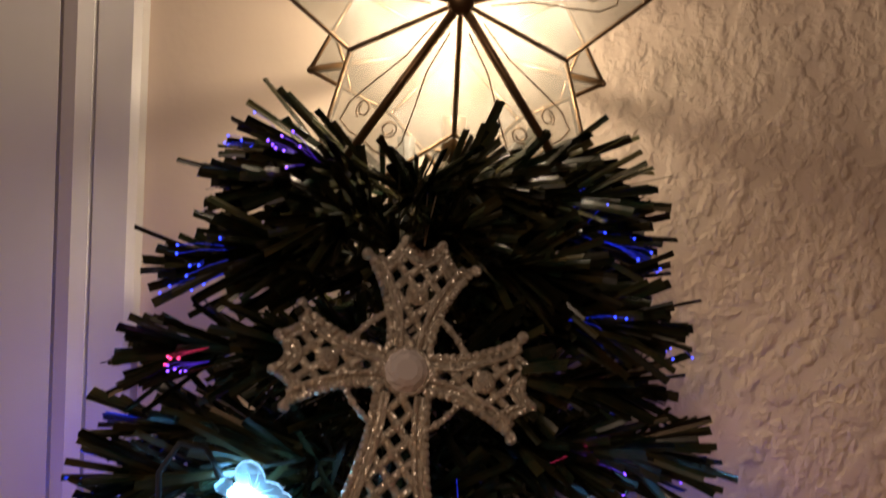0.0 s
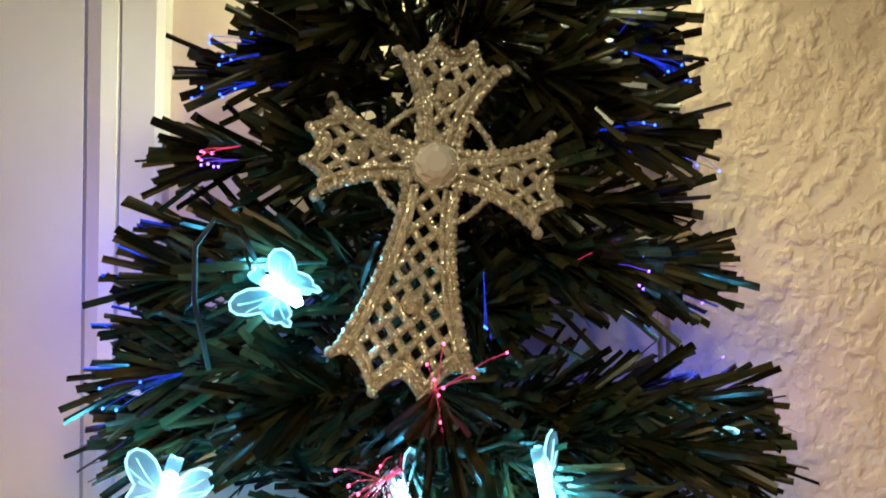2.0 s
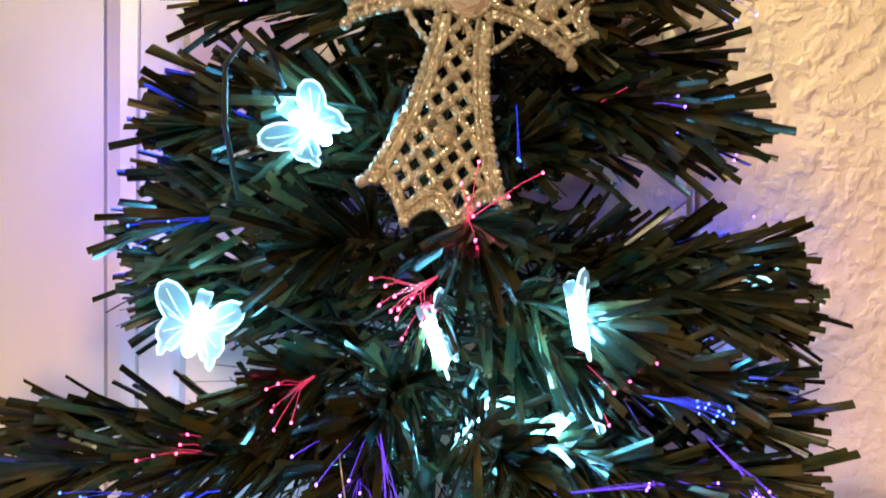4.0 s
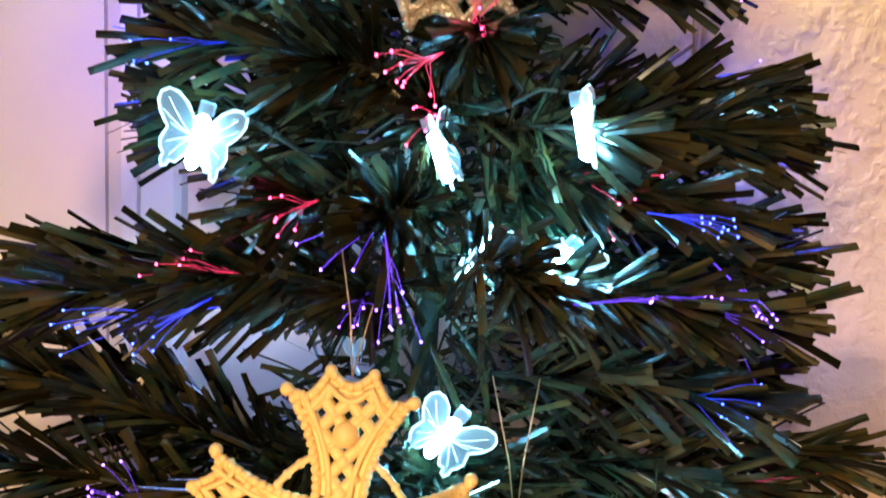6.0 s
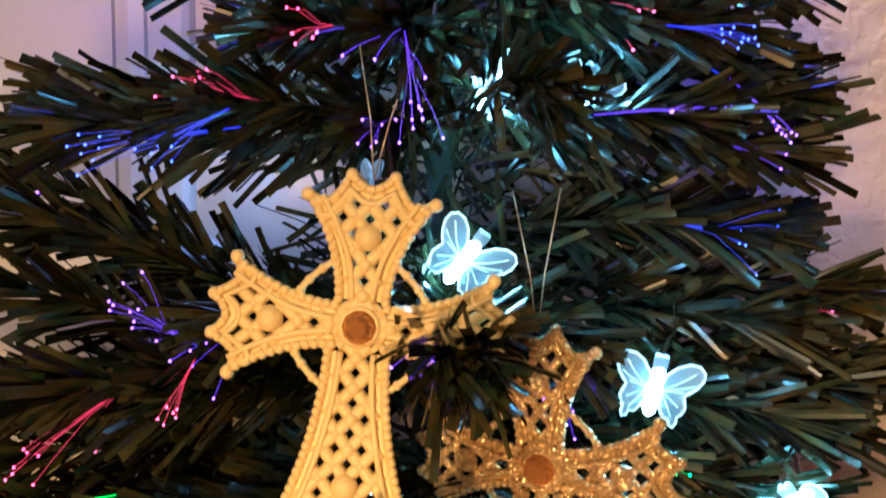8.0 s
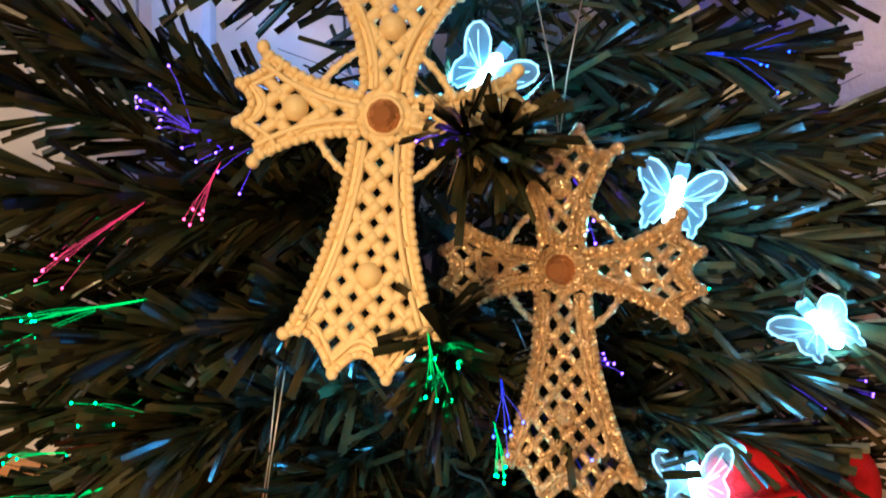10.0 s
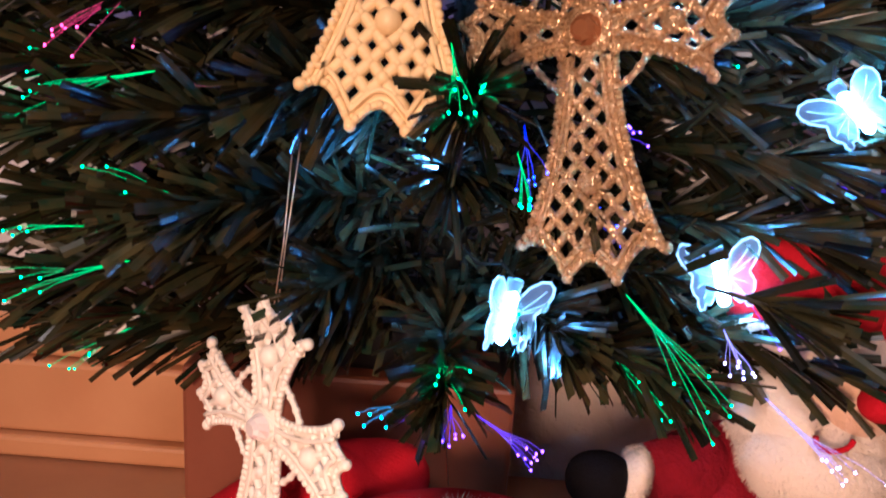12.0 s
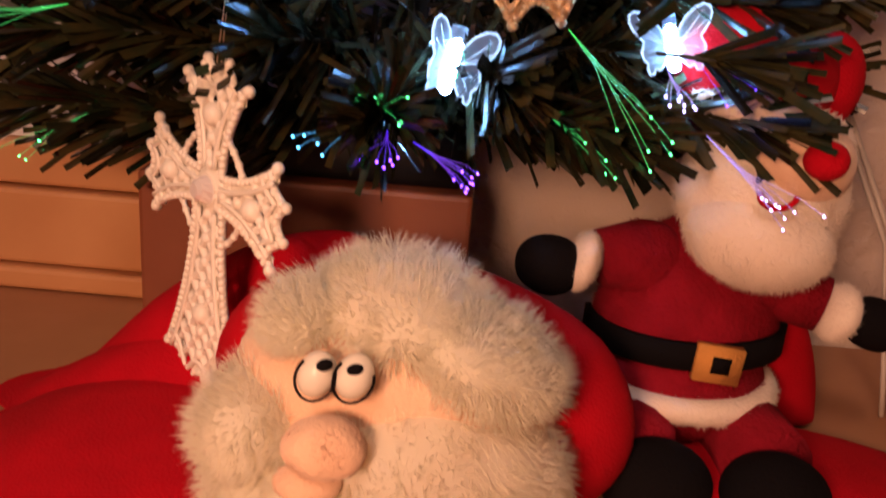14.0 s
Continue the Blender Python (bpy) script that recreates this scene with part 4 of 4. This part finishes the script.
def small_doll():
    d = Doll()
    plush, white, skin, black, red, orange = 0, 1, 2, 3, 4, 5
    d.blob(plush, (0.140, 0.345, 0.100), (0.048, 0.040, 0.056), (0, 6, 0), 0.002, 60)
    d.blob(plush, (0.138, 0.340, 0.070), (0.047, 0.044, 0.034), (0, 0, 0), 0.002, 60)
    for c, r, n in (((0.140, 0.345, 0.100), (0.048, 0.040, 0.056), 7000), ((0.138, 0.340, 0.070), (0.047, 0.044, 0.034), 5000), ((0.112, 0.335, 0.134), (0.022, 0.020, 0.020), 1800), ((0.176, 0.335, 0.130), (0.020, 0.020, 0.019), 1800)):
        d.fur(plush, c, r, (0, 0, 0), n, 0.0030, lambda q: q.y < 0.3, Vector((0, -0.1, -0.3)), n)
    # head with full white beard, hat, nose
    d.blob(white, (0.158, 0.318, 0.176), (0.040, 0.036, 0.036), (0, 10, 0), 0.002, 50)
    d.blob(white, (0.155, 0.300, 0.160), (0.034, 0.028, 0.024), (0, 10, 0), 0.002, 50)
    d.fur(white, (0.158, 0.318, 0.176), (0.040, 0.036, 0.036), (0, 10, 0), 6000, 0.0035, lambda q: q.y < 0.3, Vector((0, -0.1, -0.5)), 31)
    d.fur(white, (0.155, 0.300, 0.160), (0.034, 0.028, 0.024), (0, 10, 0), 6000, 0.0035, lambda q: q.y < 0.5, Vector((0, -0.1, -0.5)), 32)
    d.fur(white, (0.158, 0.322, 0.212), (0.040, 0.036, 0.012), (0, 12, 0), 3000, 0.0035, lambda q: q.y < 0.5, Vector((0, -0.1, 0)), 33)
    for c, r in (((0.0795, 0.322, 0.1335), (0.0075, 0.0155, 0.0155)), ((0.2090, 0.322, 0.1180), (0.0090, 0.0145, 0.0150))):
        d.fur(white, c, r, (0, 15, 0), 1500, 0.003, None, Vector((0, -0.1, 0)), 34)
    for a in [i * 0.2 - 1.7 for i in range(18)]:
        d.fur(white, (0.137 + 0.0485 * math.sin(a), 0.340 - 0.0450 * math.cos(a), 0.0700), (0.007, 0.007, 0.007), (0, 0, 0), 220, 0.003, None, Vector((0, -0.1, -0.2)), 35)
    d.blob(skin, (0.166, 0.305, 0.196), (0.026, 0.026, 0.022))
    d.blob(red, (0.169, 0.278, 0.2020), (0.0095, 0.0085, 0.0085))
    d.tube(red, [(0.150 + 0.008 * math.cos(a), 0.272, 0.187 - 0.006 * math.sin(a)) for a in [i * 0.4 for i in range(9)]], 0.0014, 6)
    d.blob(white, (0.158, 0.322, 0.212), (0.040, 0.036, 0.012), (0, 12, 0), 0.0015, 60)
    d.blob(red, (0.150, 0.335, 0.232), (0.038, 0.034, 0.034), (0, 10, 0), 0.003, 25)
    d.blob(red, (0.178, 0.345, 0.222), (0.022, 0.026, 0.032), (0, 30, 0), 0.003, 25)
    # arms with white cuffs and black mittens
    d.tube(plush, [(0.118, 0.335, 0.132), (0.104, 0.33, 0.138), (0.088, 0.325, 0.135)], 0.0175, 16, 0.85)
    d.blob(plush, (0.112, 0.335, 0.134), (0.022, 0.020, 0.020))
    d.blob(white, (0.0795, 0.322, 0.1335), (0.0075, 0.0155, 0.0155), (0, 15, 0), 0.001, 90)
    d.blob(black, (0.0630, 0.320, 0.1310), (0.0175, 0.0145, 0.0150), (0, 12, 0), 0.001, 60)
    d.tube(plush, [(0.172, 0.335, 0.130), (0.188, 0.33, 0.124), (0.202, 0.325, 0.121)], 0.0170, 16, 0.85)
    d.blob(plush, (0.176, 0.335, 0.130), (0.020, 0.020, 0.019))
    d.blob(white, (0.2090, 0.322, 0.1180), (0.0090, 0.0145, 0.0150), (0, 20, 0), 0.001, 90)
    d.blob(black, (0.2270, 0.320, 0.1145), (0.0165, 0.0140, 0.0135), (0, 20, 0), 0.001, 60)
    # belt and buckle
    ring = [(0.140 + 0.0492 * math.sin(a), 0.345 - 0.0425 * math.cos(a), 0.0965 + 0.002 * math.sin(a)) for a in [i * 0.2 - 1.7 for i in range(18)]]
    d.band(black, ring, Vector((0.139, 0.345, 0.1)), 0.0075, 0.0045)
    d.slab(orange, (0.1470, 0.2985, 0.0955), (0.0112, 0.0030, 0.0092), (0, 4, 0))
    d.slab(black, (0.1478, 0.2958, 0.0957), (0.0044, 0.0012, 0.0042), (0, 4, 0))
    hem = [(0.137 + 0.0485 * math.sin(a), 0.340 - 0.0450 * math.cos(a), 0.0700) for a in [i * 0.2 - 1.7 for i in range(18)]]
    d.tube(white, hem, 0.0068, 10)
    # legs stretched forward, black boots
    d.tube(plush, [(0.120, 0.325, 0.055), (0.112, 0.300, 0.052), (0.108, 0.280, 0.052)], 0.022, 16)
    d.tube(plush, [(0.165, 0.330, 0.055), (0.172, 0.300, 0.052), (0.174, 0.280, 0.052)], 0.022, 16)
    d.blob(black, (0.1170, 0.262, 0.0500), (0.026, 0.022, 0.0200))
    d.blob(black, (0.1720, 0.262, 0.0490), (0.025, 0.022, 0.0190))
    # red sack-like coat tail beside it
    d.blob(red, (0.200, 0.374, 0.066), (0.026, 0.020, 0.062), (0, -22, 0), 0.003, 20)
    d.blob(red, (0.205, 0.305, 0.034), (0.075, 0.050, 0.013), (0, 4, 0), 0.004, 20)
    return d.done("plush_doll", "small sitting plush doll in dark red suit with black belt", [PLUSH, FLEECE, SKIN, FELT, RED, ORANGE])


big_doll()
small_doll()

# ---------------------------------------------------------------- cables
V, F = [], []
for off in (0.0, 0.0045):
    add_tube(V, F, [(0.080 + off, 0.455, 0.70), (0.094 + off, 0.452, 0.677), (0.109 + off, 0.450, 0.620), (0.113 + off, 0.450, 0.585), (0.122 + off, 0.45, 0.53), (0.139 + off, 0.448, 0.456), (0.165 + off, 0.44, 0.36), (0.205 + off, 0.424, 0.254), (0.235 + off, 0.41, 0.19), (0.262 + off, 0.398, 0.135), (0.275 + off, 0.39, 0.06), (0.278 + off, 0.385, FLOOR + 0.002)], 0.0017, 8)
tagged(new("power_cord", mesh("power_cord", V, F, CORD)), "pale translucent twin power cord hanging beside the tree", "cable")

# dark cable of the string lights, winding through the branches
V, F = [], []
route = [Vector((x, y + 0.035, z + 0.012)) for x, y, z, *_ in BUTTERFLIES]
line = []
for a, b in zip(route[:-1], route[1:]):
    for i in range(8):
        q = i / 8
        line.append(a.lerp(b, q) + Vector((0.006 * math.sin(9 * q), 0.02 * math.sin(math.pi * q), -0.022 * math.sin(math.pi * q))))
add_tube(V, F, line, 0.0009, 6)
tagged(new("light_string_cable", mesh("light_string_cable", V, F, WIRE)), "thin dark green cable of the butterfly lights", "cable")
V, F = [], []
add_tube(V, F, [(-0.098, 0.330, 0.600), (-0.101, 0.318, 0.630), (-0.100, 0.314, 0.652), (-0.094, 0.318, 0.662), (-0.086, 0.325, 0.659), (-0.082, 0.335, 0.645)], 0.0011, 6)
tagged(new("cable_loop", mesh("cable_loop", V, F, WIRE)), "dark loop of light cable over a branch", "cable")
